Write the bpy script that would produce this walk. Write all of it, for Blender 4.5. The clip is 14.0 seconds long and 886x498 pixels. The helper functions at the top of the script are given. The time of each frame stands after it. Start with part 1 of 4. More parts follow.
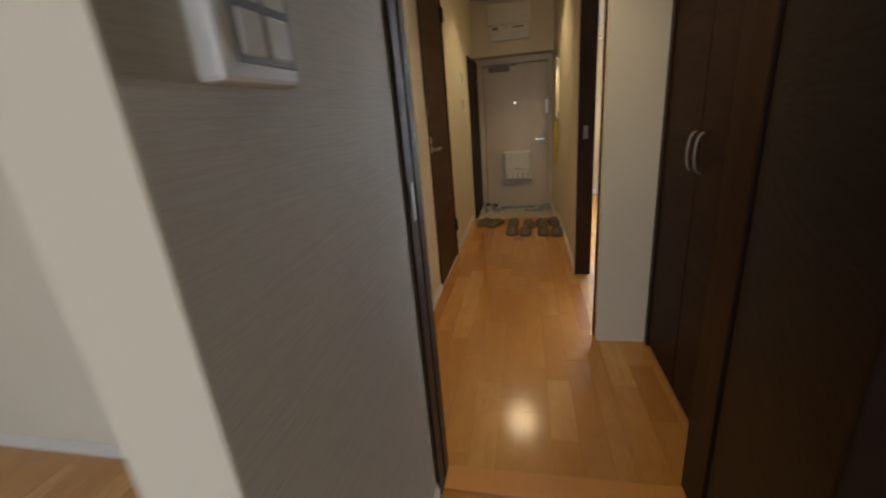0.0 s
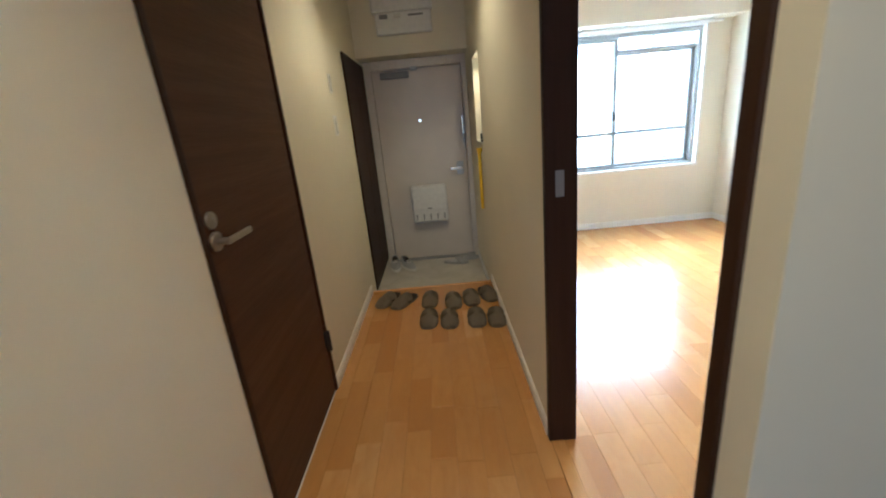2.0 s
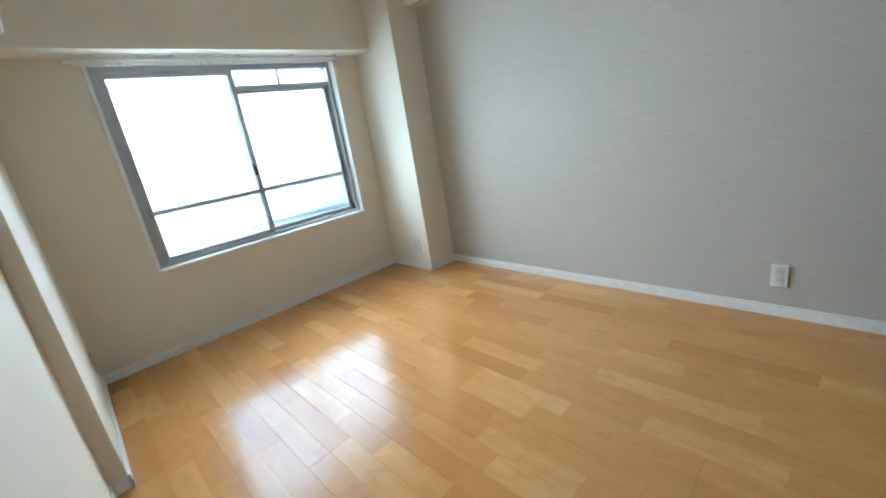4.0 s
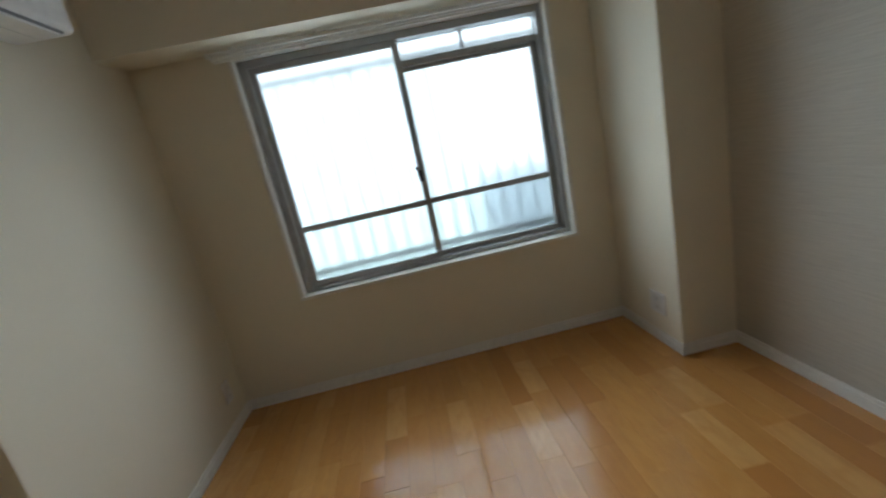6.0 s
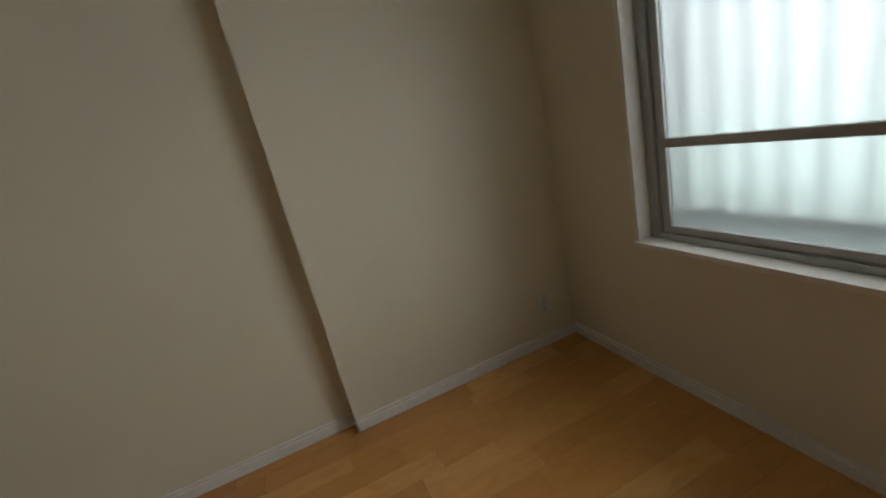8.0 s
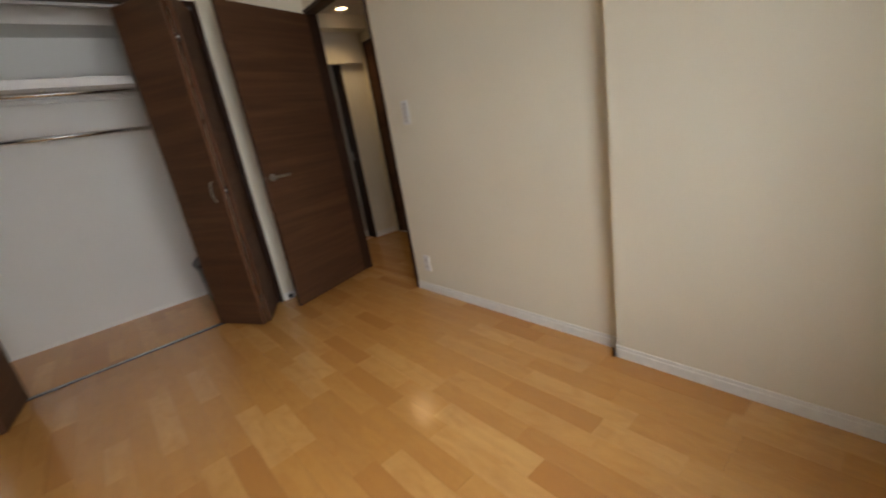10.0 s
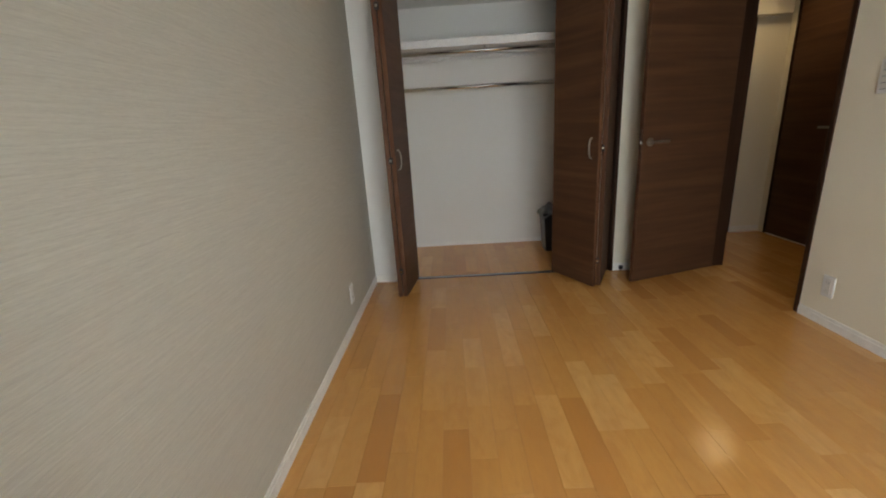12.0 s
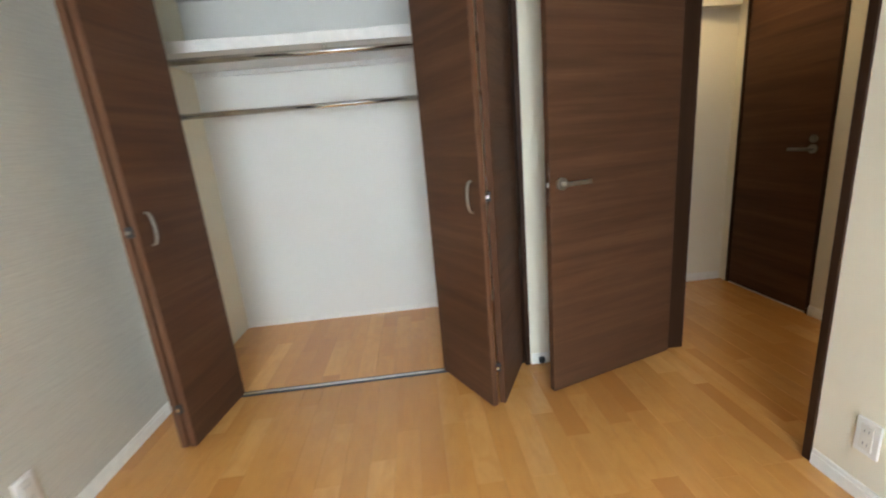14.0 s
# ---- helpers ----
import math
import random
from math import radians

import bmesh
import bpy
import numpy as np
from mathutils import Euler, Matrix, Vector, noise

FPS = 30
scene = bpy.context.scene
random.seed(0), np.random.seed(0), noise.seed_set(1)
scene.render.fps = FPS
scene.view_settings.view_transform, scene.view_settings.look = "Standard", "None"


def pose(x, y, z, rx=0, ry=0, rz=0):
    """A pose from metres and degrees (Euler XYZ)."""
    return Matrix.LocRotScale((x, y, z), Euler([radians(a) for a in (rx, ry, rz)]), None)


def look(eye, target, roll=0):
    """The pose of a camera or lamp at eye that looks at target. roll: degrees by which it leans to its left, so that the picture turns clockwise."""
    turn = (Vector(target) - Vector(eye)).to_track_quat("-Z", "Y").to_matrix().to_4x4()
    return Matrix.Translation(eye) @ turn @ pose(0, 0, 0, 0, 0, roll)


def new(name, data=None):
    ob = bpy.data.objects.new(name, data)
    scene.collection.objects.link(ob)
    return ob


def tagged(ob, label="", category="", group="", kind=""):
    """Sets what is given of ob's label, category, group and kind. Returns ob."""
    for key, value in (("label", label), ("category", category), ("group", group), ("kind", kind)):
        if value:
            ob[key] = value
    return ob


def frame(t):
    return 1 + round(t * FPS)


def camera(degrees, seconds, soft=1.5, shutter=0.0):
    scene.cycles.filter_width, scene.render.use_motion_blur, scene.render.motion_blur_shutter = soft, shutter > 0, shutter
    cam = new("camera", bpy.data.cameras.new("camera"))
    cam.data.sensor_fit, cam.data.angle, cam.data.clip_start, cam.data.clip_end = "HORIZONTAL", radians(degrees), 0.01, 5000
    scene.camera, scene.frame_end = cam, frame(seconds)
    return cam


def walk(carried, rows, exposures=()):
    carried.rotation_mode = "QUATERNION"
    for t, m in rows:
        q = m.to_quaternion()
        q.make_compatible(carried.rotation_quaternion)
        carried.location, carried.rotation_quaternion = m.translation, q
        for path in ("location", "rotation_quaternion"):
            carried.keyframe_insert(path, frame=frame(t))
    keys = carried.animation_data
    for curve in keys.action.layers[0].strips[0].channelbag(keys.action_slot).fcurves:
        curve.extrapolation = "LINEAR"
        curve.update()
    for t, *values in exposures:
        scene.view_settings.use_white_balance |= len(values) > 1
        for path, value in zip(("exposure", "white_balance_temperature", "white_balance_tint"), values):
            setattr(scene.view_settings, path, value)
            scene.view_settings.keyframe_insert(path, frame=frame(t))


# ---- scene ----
cam = camera(94.9, 14.0, 1.9, 0.3)
PATH = [
    (0, (0.598, -0.398, 1.191), (0.194, 1.456, 0.561), -4.9),
    (0.5, (0.615, 0.005, 1.203), (0.486, 1.903, 0.586), -6.1),
    (1, (0.627, 0.437, 1.216), (0.457, 2.339, 0.622), -5.1),
    (1.5, (0.572, 0.813, 1.219), (0.492, 2.707, 0.582), -5.3),
    (2, (0.609, 1.199, 1.22), (0.594, 3.108, 0.624), -5.6),
    (2.5, (0.597, 1.526, 1.215), (1.149, 3.367, 0.662), -9.1),
    (3, (0.677, 1.76, 1.212), (1.865, 3.234, 0.569), -7.5),
    (3.2, (0.779, 1.856, 1.201), (2.084, 3.235, 0.574), -9.6),
    (5.3, (1.842, 2.681, 1.204), (2.856, 4.339, 0.732), -10.0),
    (5.5, (1.918, 2.821, 1.239), (2.826, 4.535, 0.749), -10.6),
    (6, (2.252, 3.067, 1.209), (2.381, 5.009, 0.747), -12.4),
    (6.5, (2.415, 3.345, 1.206), (1.831, 5.181, 0.669), -12.4),
    (7, (2.54, 3.68, 1.235), (1.557, 5.318, 0.658), -12.5),
    (7.5, (2.70, 3.96, 1.20), (1.040, 4.912, 0.627), -11.2),
    (7.7, (2.728, 4.01, 1.158), (0.992, 4.832, 0.593), -12.0),
    (9.8, (2.68, 4.94, 1.158), (1.272, 3.63, 0.61), -9.9),
    (10, (2.714, 4.945, 1.171), (1.513, 3.456, 0.59), -9.5),
    (10.5, (2.885, 4.87, 1.2), (2.104, 3.097, 0.7), -9.9),
    (11, (2.954, 4.822, 1.187), (2.587, 2.92, 0.688), -8.0),
    (11.5, (3.025, 4.778, 1.189), (2.896, 2.849, 0.676), -4.5),
    (12, (3.042, 4.748, 1.165), (3.105, 2.83, 0.602), -3.6),
    (12.5, (2.997, 4.61, 1.139), (3.057, 2.701, 0.546), -6.0),
    (13, (2.736, 4.337, 1.195), (2.914, 2.43, 0.618), -6.3),
    (13.5, (2.59, 3.977, 1.201), (2.678, 2.041, 0.705), -4.5),
    (14, (2.339, 3.626, 1.198), (2.226, 1.689, 0.713), -5.2),
]
EXPOSURES = [(0.0, 0.42, 6300, 14), (0.5, 1.28, 5550, 11), (1.0, 1.72, 5350, 9), (1.5, 1.8, 4900, 8), (2.0, 0.97, 4950, 8), (2.5, 0.33, 4850, 6), (3.0, 0.05, 4900, 5),
             (5.5, -1.55, 5800, 8), (6.0, -2.0, 6000, 10), (6.5, -2.1, 6300, 11), (7.0, -2.3, 6600, 12), (7.5, -2.55, 6900, 13), (10.0, -1.26, 6900, 19),
             (10.5, -1.15, 6900, 18), (11.0, -1.27, 6900, 17), (11.5, -1.28, 6900, 16), (12.0, -1.15, 6800, 14), (13.0, -0.41, 6400, 12), (13.5, -0.19, 6350, 11), (14.0, -0.02, 6200, 11)]
walk(cam, [(t, look(eye, target, roll)) for t, eye, target, roll in PATH], EXPOSURES)

# ---------------- world, daylight, lamps ----------------
world = bpy.data.worlds.new("overcast_sky")
world.use_nodes = True
scene.world = world
wn, wl = world.node_tree.nodes, world.node_tree.links
sky = wn.new("ShaderNodeTexSky")
sky.sky_type, sky.sun_disc = "NISHITA", False
sky.sun_elevation, sky.sun_rotation = radians(50), radians(180)
wl.new(sky.outputs[0], wn["Background"].inputs[0])
wn["Background"].inputs[1].default_value = 0.12

sun = new("sun", bpy.data.lights.new("sun", "SUN"))
sun.data.energy, sun.data.angle, sun.data.color = 1.0, radians(12), (1.0, 0.96, 0.9)
sun.matrix_world = look((0, -20, 24), (0, 0, 0))


def area_lamp(name, w, h, power, colour, at, towards):
    lamp = new(name, bpy.data.lights.new(name, "AREA"))
    lamp.data.shape, lamp.data.size, lamp.data.size_y = "RECTANGLE", w, h
    lamp.data.energy, lamp.data.color = power, colour
    lamp.matrix_world = look(at, towards)
    return lamp


def spot_lamp(name, power, colour, at, radius, angle=150):
    lamp = new(name, bpy.data.lights.new(name, "SPOT"))
    lamp.data.energy, lamp.data.color, lamp.data.shadow_soft_size = power, colour, radius
    lamp.data.spot_size, lamp.data.spot_blend = radians(angle), 0.6
    lamp.matrix_world = look(at, (at[0], at[1] + 0.001, at[2] - 1))
    return lamp


WARM = (1.0, 0.765, 0.42)
# sky light that falls in through the bedroom window and the living room's balcony window
area_lamp("bedroom_window_daylight", 3.6, 2.8, 1000, (0.85, 0.928, 1.0), (2.38, 6.75, 1.60), (2.38, 4.10, 1.15))
area_lamp("living_window_daylight", 2.6, 1.9, 30, (0.72, 0.86, 1.0), (-0.2, -3.9, 1.15), (-0.2, 0, 1.0))
spot_lamp("downlight_lamp", 22, WARM, (0.37, 1.11, 2.28), 0.15, 122)
spot_lamp("downlight_lamp", 15, WARM, (0.515, 3.55, 2.28), 0.15, 122)
spot_lamp("niche_lamp", 3.0, (1.0, 0.78, 0.45), (0.99, 4.40, 1.635), 0.012, 160)

# ---------------- materials ----------------


class Mat:
    """A small wrapper for a node material."""

    def __init__(self, name, colour=(0.8, 0.8, 0.8), rough=0.5, metal=0.0, spec=0.5):
        self.m = bpy.data.materials.new(name)
        self.m.use_nodes = True
        self.n, self.l = self.m.node_tree.nodes, self.m.node_tree.links
        self.b = self.n["Principled BSDF"]
        self.b.inputs["Base Color"].default_value = (*colour, 1)
        self.b.inputs["Roughness"].default_value = rough
        self.b.inputs["Metallic"].default_value = metal
        self.b.inputs["Specular IOR Level"].default_value = spec
        self.co = None

    def node(self, kind, **values):
        nd = self.n.new("ShaderNode" + kind)
        for key, value in values.items():
            nd.inputs[key.replace("_", " ")].default_value = value
        return nd

    def coords(self, scale=(1, 1, 1), vary=False):
        tc, mp = self.node("TexCoord"), self.node("Mapping")
        mp.inputs["Scale"].default_value = scale
        self.l.new(tc.outputs["Object"], mp.inputs["Vector"])
        if vary:
            info, mul = self.node("ObjectInfo"), self.node("VectorMath")
            mul.operation = "MULTIPLY"
            mul.inputs[1].default_value = (37.0, 91.0, 53.0)
            self.l.new(info.outputs["Random"], mul.inputs[0])
            self.l.new(mul.outputs[0], mp.inputs["Location"])
        return mp.outputs[0]

    def noise(self, scale, detail=4, stretch=(1, 1, 1), vary=False, distort=0.0):
        nz = self.node("TexNoise", Scale=scale, Detail=detail, Distortion=distort)
        self.l.new(self.coords(stretch, vary), nz.inputs["Vector"])
        return nz.outputs["Fac"]

    def ramp(self, fac, *stops):
        r = self.node("ValToRGB")
        el = r.color_ramp.elements
        while len(el) < len(stops):
            el.new(0.5)
        for e, (p, c) in zip(el, stops):
            e.position, e.color = p, (*c, 1)
        self.l.new(fac, r.inputs[0])
        return r.outputs[0]

    def mix(self, fac, a, b, mode="MIX"):
        mx = self.n.new("ShaderNodeMix")
        mx.data_type, mx.blend_type = "RGBA", mode
        for sock, v in ((mx.inputs[0], fac), (mx.inputs[6], a), (mx.inputs[7], b)):
            if isinstance(v, (int, float)):
                sock.default_value = v
            elif isinstance(v, tuple):
                sock.default_value = (*v, 1)
            else:
                self.l.new(v, sock)
        return mx.outputs[2]

    def colour(self, out):
        self.l.new(out, self.b.inputs["Base Color"])
        return self

    def rough(self, fac, lo, hi):
        mr = self.node("MapRange")
        mr.inputs["To Min"].default_value, mr.inputs["To Max"].default_value = lo, hi
        self.l.new(fac, mr.inputs["Value"])
        self.l.new(mr.outputs[0], self.b.inputs["Roughness"])
        return self

    def bump(self, fac, strength=0.2, distance=0.001):
        bp = self.node("Bump", Strength=strength, Distance=distance)
        self.l.new(fac, bp.inputs["Height"])
        self.l.new(bp.outputs[0], self.b.inputs["Normal"])
        return self


def wallpaper(name, base, amount=0.05):
    w = Mat(name, base, 0.75, spec=0.3)
    blot = w.noise(1.7, 3)
    dark = tuple(c * (1 - amount) for c in base)
    w.colour(w.ramp(blot, (0.3, dark), (0.7, base)))
    fine = w.noise(420, 2)
    coarse = w.noise(90, 3, (1, 1, 0.45))
    w.bump(w.mix(0.5, fine, coarse), 0.2, 0.001)
    return w.m


M_WALL = wallpaper("cream_wallpaper", (0.80, 0.742, 0.588))
M_CEIL = wallpaper("ceiling_paper", (0.80, 0.78, 0.73), 0.03)
M_INT = wallpaper("closet_paper", (0.79, 0.775, 0.72), 0.03)


def accent_paper():
    w = Mat("textured_accent_wallpaper", (0.5, 0.48, 0.44), 0.7, spec=0.3)
    lines = w.noise(9, 5, (1, 1, 26), distort=0.6)
    threads = w.noise(60, 3, (1, 1, 9))
    both = w.mix(0.4, lines, threads)
    w.colour(w.ramp(both, (0.32, (0.475, 0.445, 0.368)), (0.55, (0.54, 0.51, 0.425)), (0.75, (0.59, 0.56, 0.47))))
    w.bump(both, 0.34, 0.003)
    return w.m


M_ACCENT = accent_paper()


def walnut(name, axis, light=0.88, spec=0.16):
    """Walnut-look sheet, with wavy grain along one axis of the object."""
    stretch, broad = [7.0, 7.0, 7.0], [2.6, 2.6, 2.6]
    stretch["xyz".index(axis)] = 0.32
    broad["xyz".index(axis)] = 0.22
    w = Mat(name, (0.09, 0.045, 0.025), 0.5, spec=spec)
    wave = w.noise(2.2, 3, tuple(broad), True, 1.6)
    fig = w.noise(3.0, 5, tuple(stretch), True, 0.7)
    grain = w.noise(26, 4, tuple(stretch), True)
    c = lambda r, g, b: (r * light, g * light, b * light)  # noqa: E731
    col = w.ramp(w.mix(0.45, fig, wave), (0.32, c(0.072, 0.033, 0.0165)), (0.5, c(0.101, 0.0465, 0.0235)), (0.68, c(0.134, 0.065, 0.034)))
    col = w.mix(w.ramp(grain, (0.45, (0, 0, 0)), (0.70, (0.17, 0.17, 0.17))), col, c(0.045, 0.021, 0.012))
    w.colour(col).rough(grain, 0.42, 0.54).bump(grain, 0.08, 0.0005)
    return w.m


M_DOOR_X = walnut("walnut_sheet_across_x", "x")
# colour cut to 0.30 for shade on the hall cupboard; shoe cupboard shares it
M_DOOR_Y = walnut("shaded_walnut_across_y", "y", 0.30, 0.08)
# shaded copy: the dimness round the living room door is put into its colour
M_DOOR_SHADE = walnut("shaded_walnut_sheet", "x", 0.16, 0.06)
M_EDGE = walnut("walnut_edge_upright", "z", 1.05)
M_TRIM = walnut("dark_walnut_trim", "z", 0.36)
M_TRIM_H = walnut("dark_walnut_trim_level", "x", 0.36)


def maple(name, dark=1.0, rough=(0.15, 0.24)):
    """Lacquered maple: each strip has its own tone, a mottled figure and faint grain."""
    w = Mat(name, (0.5, 0.3, 0.13), 0.25, spec=0.5)
    info = w.node("ObjectInfo")
    d = lambda r, g, b: (r * dark, g * dark, b * dark)  # noqa: E731
    tone = w.ramp(info.outputs["Random"], (0.0, d(0.49, 0.210, 0.050)), (0.2, d(0.565, 0.268, 0.069)),
                  (0.8, d(0.61, 0.302, 0.082)), (1.0, d(0.69, 0.374, 0.120)))
    mottle = w.noise(7.0, 4, (2.2, 1.0, 1), True, 1.2)
    fig = w.noise(2.4, 5, (9, 0.8, 1), True, 0.8)
    grain = w.noise(40, 4, (8, 0.6, 1), True)
    col = w.mix(w.ramp(mottle, (0.42, (0, 0, 0)), (0.72, (0.38, 0.38, 0.38))), tone, d(0.50, 0.205, 0.048))
    col = w.mix(w.ramp(fig, (0.40, (0, 0, 0)), (0.78, (0.30, 0.30, 0.30))), col, d(0.40, 0.19, 0.065))
    col = w.mix(w.ramp(grain, (0.5, (0, 0, 0)), (0.75, (0.14, 0.14, 0.14))), col, (0.30, 0.14, 0.048))
    wear = w.noise(3.0, 4)
    w.colour(col).rough(wear, *rough).bump(w.mix(0.6, w.noise(1.4, 2), grain), 0.05, 0.0015)
    w.b.inputs["Coat Weight"].default_value = 0.5
    w.b.inputs["Coat Roughness"].default_value = 0.115
    return w.m


M_PLANK = maple("maple_floor_strip")
M_PLANK_C = maple("closet_floor_strip", 1.18, (0.3, 0.42))
M_SILLWOOD = maple("pale_wood_threshold", 1.3, (0.3, 0.4))


def plain(name, colour, rough=0.4, metal=0.0, spec=0.5, scale=30, depth=0.06):
    w = Mat(name, colour, rough, metal, spec)
    f = w.noise(scale, 3)
    w.colour(w.ramp(f, (0.3, tuple(c * (1 - depth * 1.5) for c in colour)), (0.7, colour)))
    w.rough(w.noise(scale * 0.4, 3), max(rough - 0.06, 0.03), rough + 0.06)
    return w.m


M_JOINT = plain("floor_joint", (0.46, 0.22, 0.065), 0.6)
M_WHITE = plain("white_painted_skirting", (0.85, 0.83, 0.76), 0.35)
M_PLASTIC = plain("white_plastic", (0.80, 0.79, 0.75), 0.32)
M_IVORY = plain("ivory_plastic", (0.72, 0.70, 0.64), 0.3)
M_GREYKEY = plain("grey_plastic_line", (0.22, 0.22, 0.22), 0.4)
M_NICKEL = plain("satin_nickel", (0.43, 0.40, 0.35), 0.36, 1.0)
M_CHROME = plain("chrome", (0.80, 0.79, 0.77), 0.2, 1.0)
M_STEEL = plain("polished_steel_rod", (0.74, 0.73, 0.70), 0.17, 1.0)
M_ALU = plain("aged_aluminium", (0.46, 0.46, 0.45), 0.42, 0.8)
M_BLACK = plain("black_rubber", (0.015, 0.015, 0.016), 0.55)
M_DARKPL = plain("black_plastic", (0.022, 0.024, 0.027), 0.35)
M_FRONT = plain("painted_steel_door", (0.70, 0.625, 0.54), 0.33, 0.0, 0.5, 4, 0.05)
M_FRAME = plain("painted_steel_frame", (0.78, 0.71, 0.62), 0.38)
M_YELLOW = plain("yellow_plastic", (0.85, 0.58, 0.01), 0.35)
M_GREYBAG = plain("grey_cloth", (0.16, 0.17, 0.18), 0.85)
M_CONC = plain("grey_concrete", (0.46, 0.52, 0.54), 0.9, 0, 0.3, 6, 0.15)


def weave(name, a, b):
    w = Mat(name, a, 0.95, spec=0.15)
    ch = w.node("TexChecker", Scale=260.0, Color1=(*a, 1), Color2=(*b, 1))
    w.l.new(w.coords(), ch.inputs["Vector"])
    w.colour(w.mix(w.noise(30, 3), ch.outputs[0], a))
    w.bump(ch.outputs["Fac"], 0.6, 0.001)
    return w.m


M_SLIP = weave("grey_brown_linen", (0.17, 0.130, 0.085), (0.25, 0.205, 0.14))
M_SLIPIN = weave("dark_brown_linen", (0.035, 0.028, 0.022), (0.06, 0.05, 0.04))
M_SHOE = plain("pale_grey_canvas", (0.55, 0.54, 0.52), 0.8)
M_SHOEDARK = plain("dark_shoe_lining", (0.05, 0.045, 0.04), 0.8)


def genkan_tile():
    w = Mat("pale_vinyl_tile", (0.56, 0.53, 0.46), 0.35)
    f = w.noise(6, 5, (1, 1, 1), False, 0.8)
    w.colour(w.ramp(f, (0.3, (0.54, 0.495, 0.40)), (0.6, (0.64, 0.595, 0.50)), (0.8, (0.69, 0.645, 0.55))))
    w.rough(f, 0.3, 0.45).bump(w.noise(80, 3), 0.1, 0.0008)
    return w.m


M_TILE = genkan_tile()


def frosted():
    w = Mat("frosted_glass", (0.29, 0.315, 0.31), 0.5)
    w.b.inputs["Transmission Weight"].default_value = 1.0
    w.b.inputs["IOR"].default_value = 1.25
    w.bump(w.noise(240, 2), 0.25, 0.001)
    return w.m


M_GLASS = frosted()


def glow(name, colour, strength):
    w = Mat(name, colour, 0.5)
    w.b.inputs["Emission Color"].default_value = (*colour, 1)
    w.b.inputs["Emission Strength"].default_value = strength
    return w.m


M_LAMP = glow("downlight_diffuser", (1.0, 0.72, 0.4), 14)
M_NLAMP = glow("niche_lamp_lens", (1.0, 0.85, 0.6), 25)


def backdrop_sky():
    w = Mat("bright_overcast_backdrop", (0.8, 0.9, 1.0), 1.0)
    w.b.inputs["Emission Color"].default_value = (0.93, 0.98, 1.0, 1)
    w.b.inputs["Emission Strength"].default_value = 7.0
    return w.m


M_SKY = backdrop_sky()
M_MILK = plain("grey_blue_plastic_panel", (0.52, 0.58, 0.61), 0.6, 0, 0.3, 2, 0.2)
M_MILK.node_tree.nodes["Principled BSDF"].inputs["Transmission Weight"].default_value = 1.0


def sheet(name, tint, body, share):
    """Thin plastic sheet: part of the light passes straight on, part is scattered through."""
    w = Mat(name, tint)
    clear, soft, both = w.node("BsdfTransparent", Color=(*tint, 1)), w.node("BsdfTranslucent", Color=(*body, 1)), w.node("MixShader", Fac=share)
    w.l.new(clear.outputs[0], both.inputs[1])
    w.l.new(soft.outputs[0], both.inputs[2])
    w.l.new(both.outputs[0], w.n["Material Output"].inputs["Surface"])
    return w.m


# green tint stands in for greenery beyond the screen, which isn't built
M_GREEN = sheet("greenery_tinted_sheet", (0.90, 0.955, 0.925), (0.74, 0.85, 0.79), 0.14)
M_CLEAR = sheet("clear_plastic_sheet", (0.96, 0.98, 0.975), (0.82, 0.86, 0.86), 0.06)
M_RIB = sheet("grey_plastic_rib", (0.87, 0.91, 0.91), (0.50, 0.56, 0.56), 0.06)

# ---------------- mesh helpers ----------------


def box(bm, x0, x1, y0, y1, z0, z1, bevel=0.0, seg=2, m=None):
    """A box, with rounded edges if bevel is given."""
    mat = Matrix.Translation(((x0 + x1) / 2, (y0 + y1) / 2, (z0 + z1) / 2)) @ Matrix.Diagonal((x1 - x0, y1 - y0, z1 - z0, 1))
    made = bmesh.ops.create_cube(bm, size=1, matrix=(m @ mat) if m else mat)["verts"]
    if bevel:
        edges = list({e for v in made for e in v.link_edges})
        bmesh.ops.bevel(bm, geom=edges, offset=bevel, segments=seg, profile=0.5, affect="EDGES")
    return bm


def tube(bm, p, q, r, r2=None, seg=20):
    """A closed cylinder or cone from p to q."""
    p, q = Vector(p), Vector(q)
    m = Matrix.Translation((p + q) / 2) @ (q - p).to_track_quat("Z", "Y").to_matrix().to_4x4()
    bmesh.ops.create_cone(bm, cap_ends=True, segments=seg, radius1=r, radius2=r if r2 is None else r2, depth=(q - p).length, matrix=m)
    return bm


def bent(bm, points, r, seg=12):
    """A round bar along a line of points."""
    for a, b in zip(points, points[1:]):
        tube(bm, a, b, r, seg=seg)
    for p in points[1:-1]:
        bmesh.ops.create_uvsphere(bm, u_segments=seg, v_segments=8, radius=r, matrix=Matrix.Translation(p))
    return bm


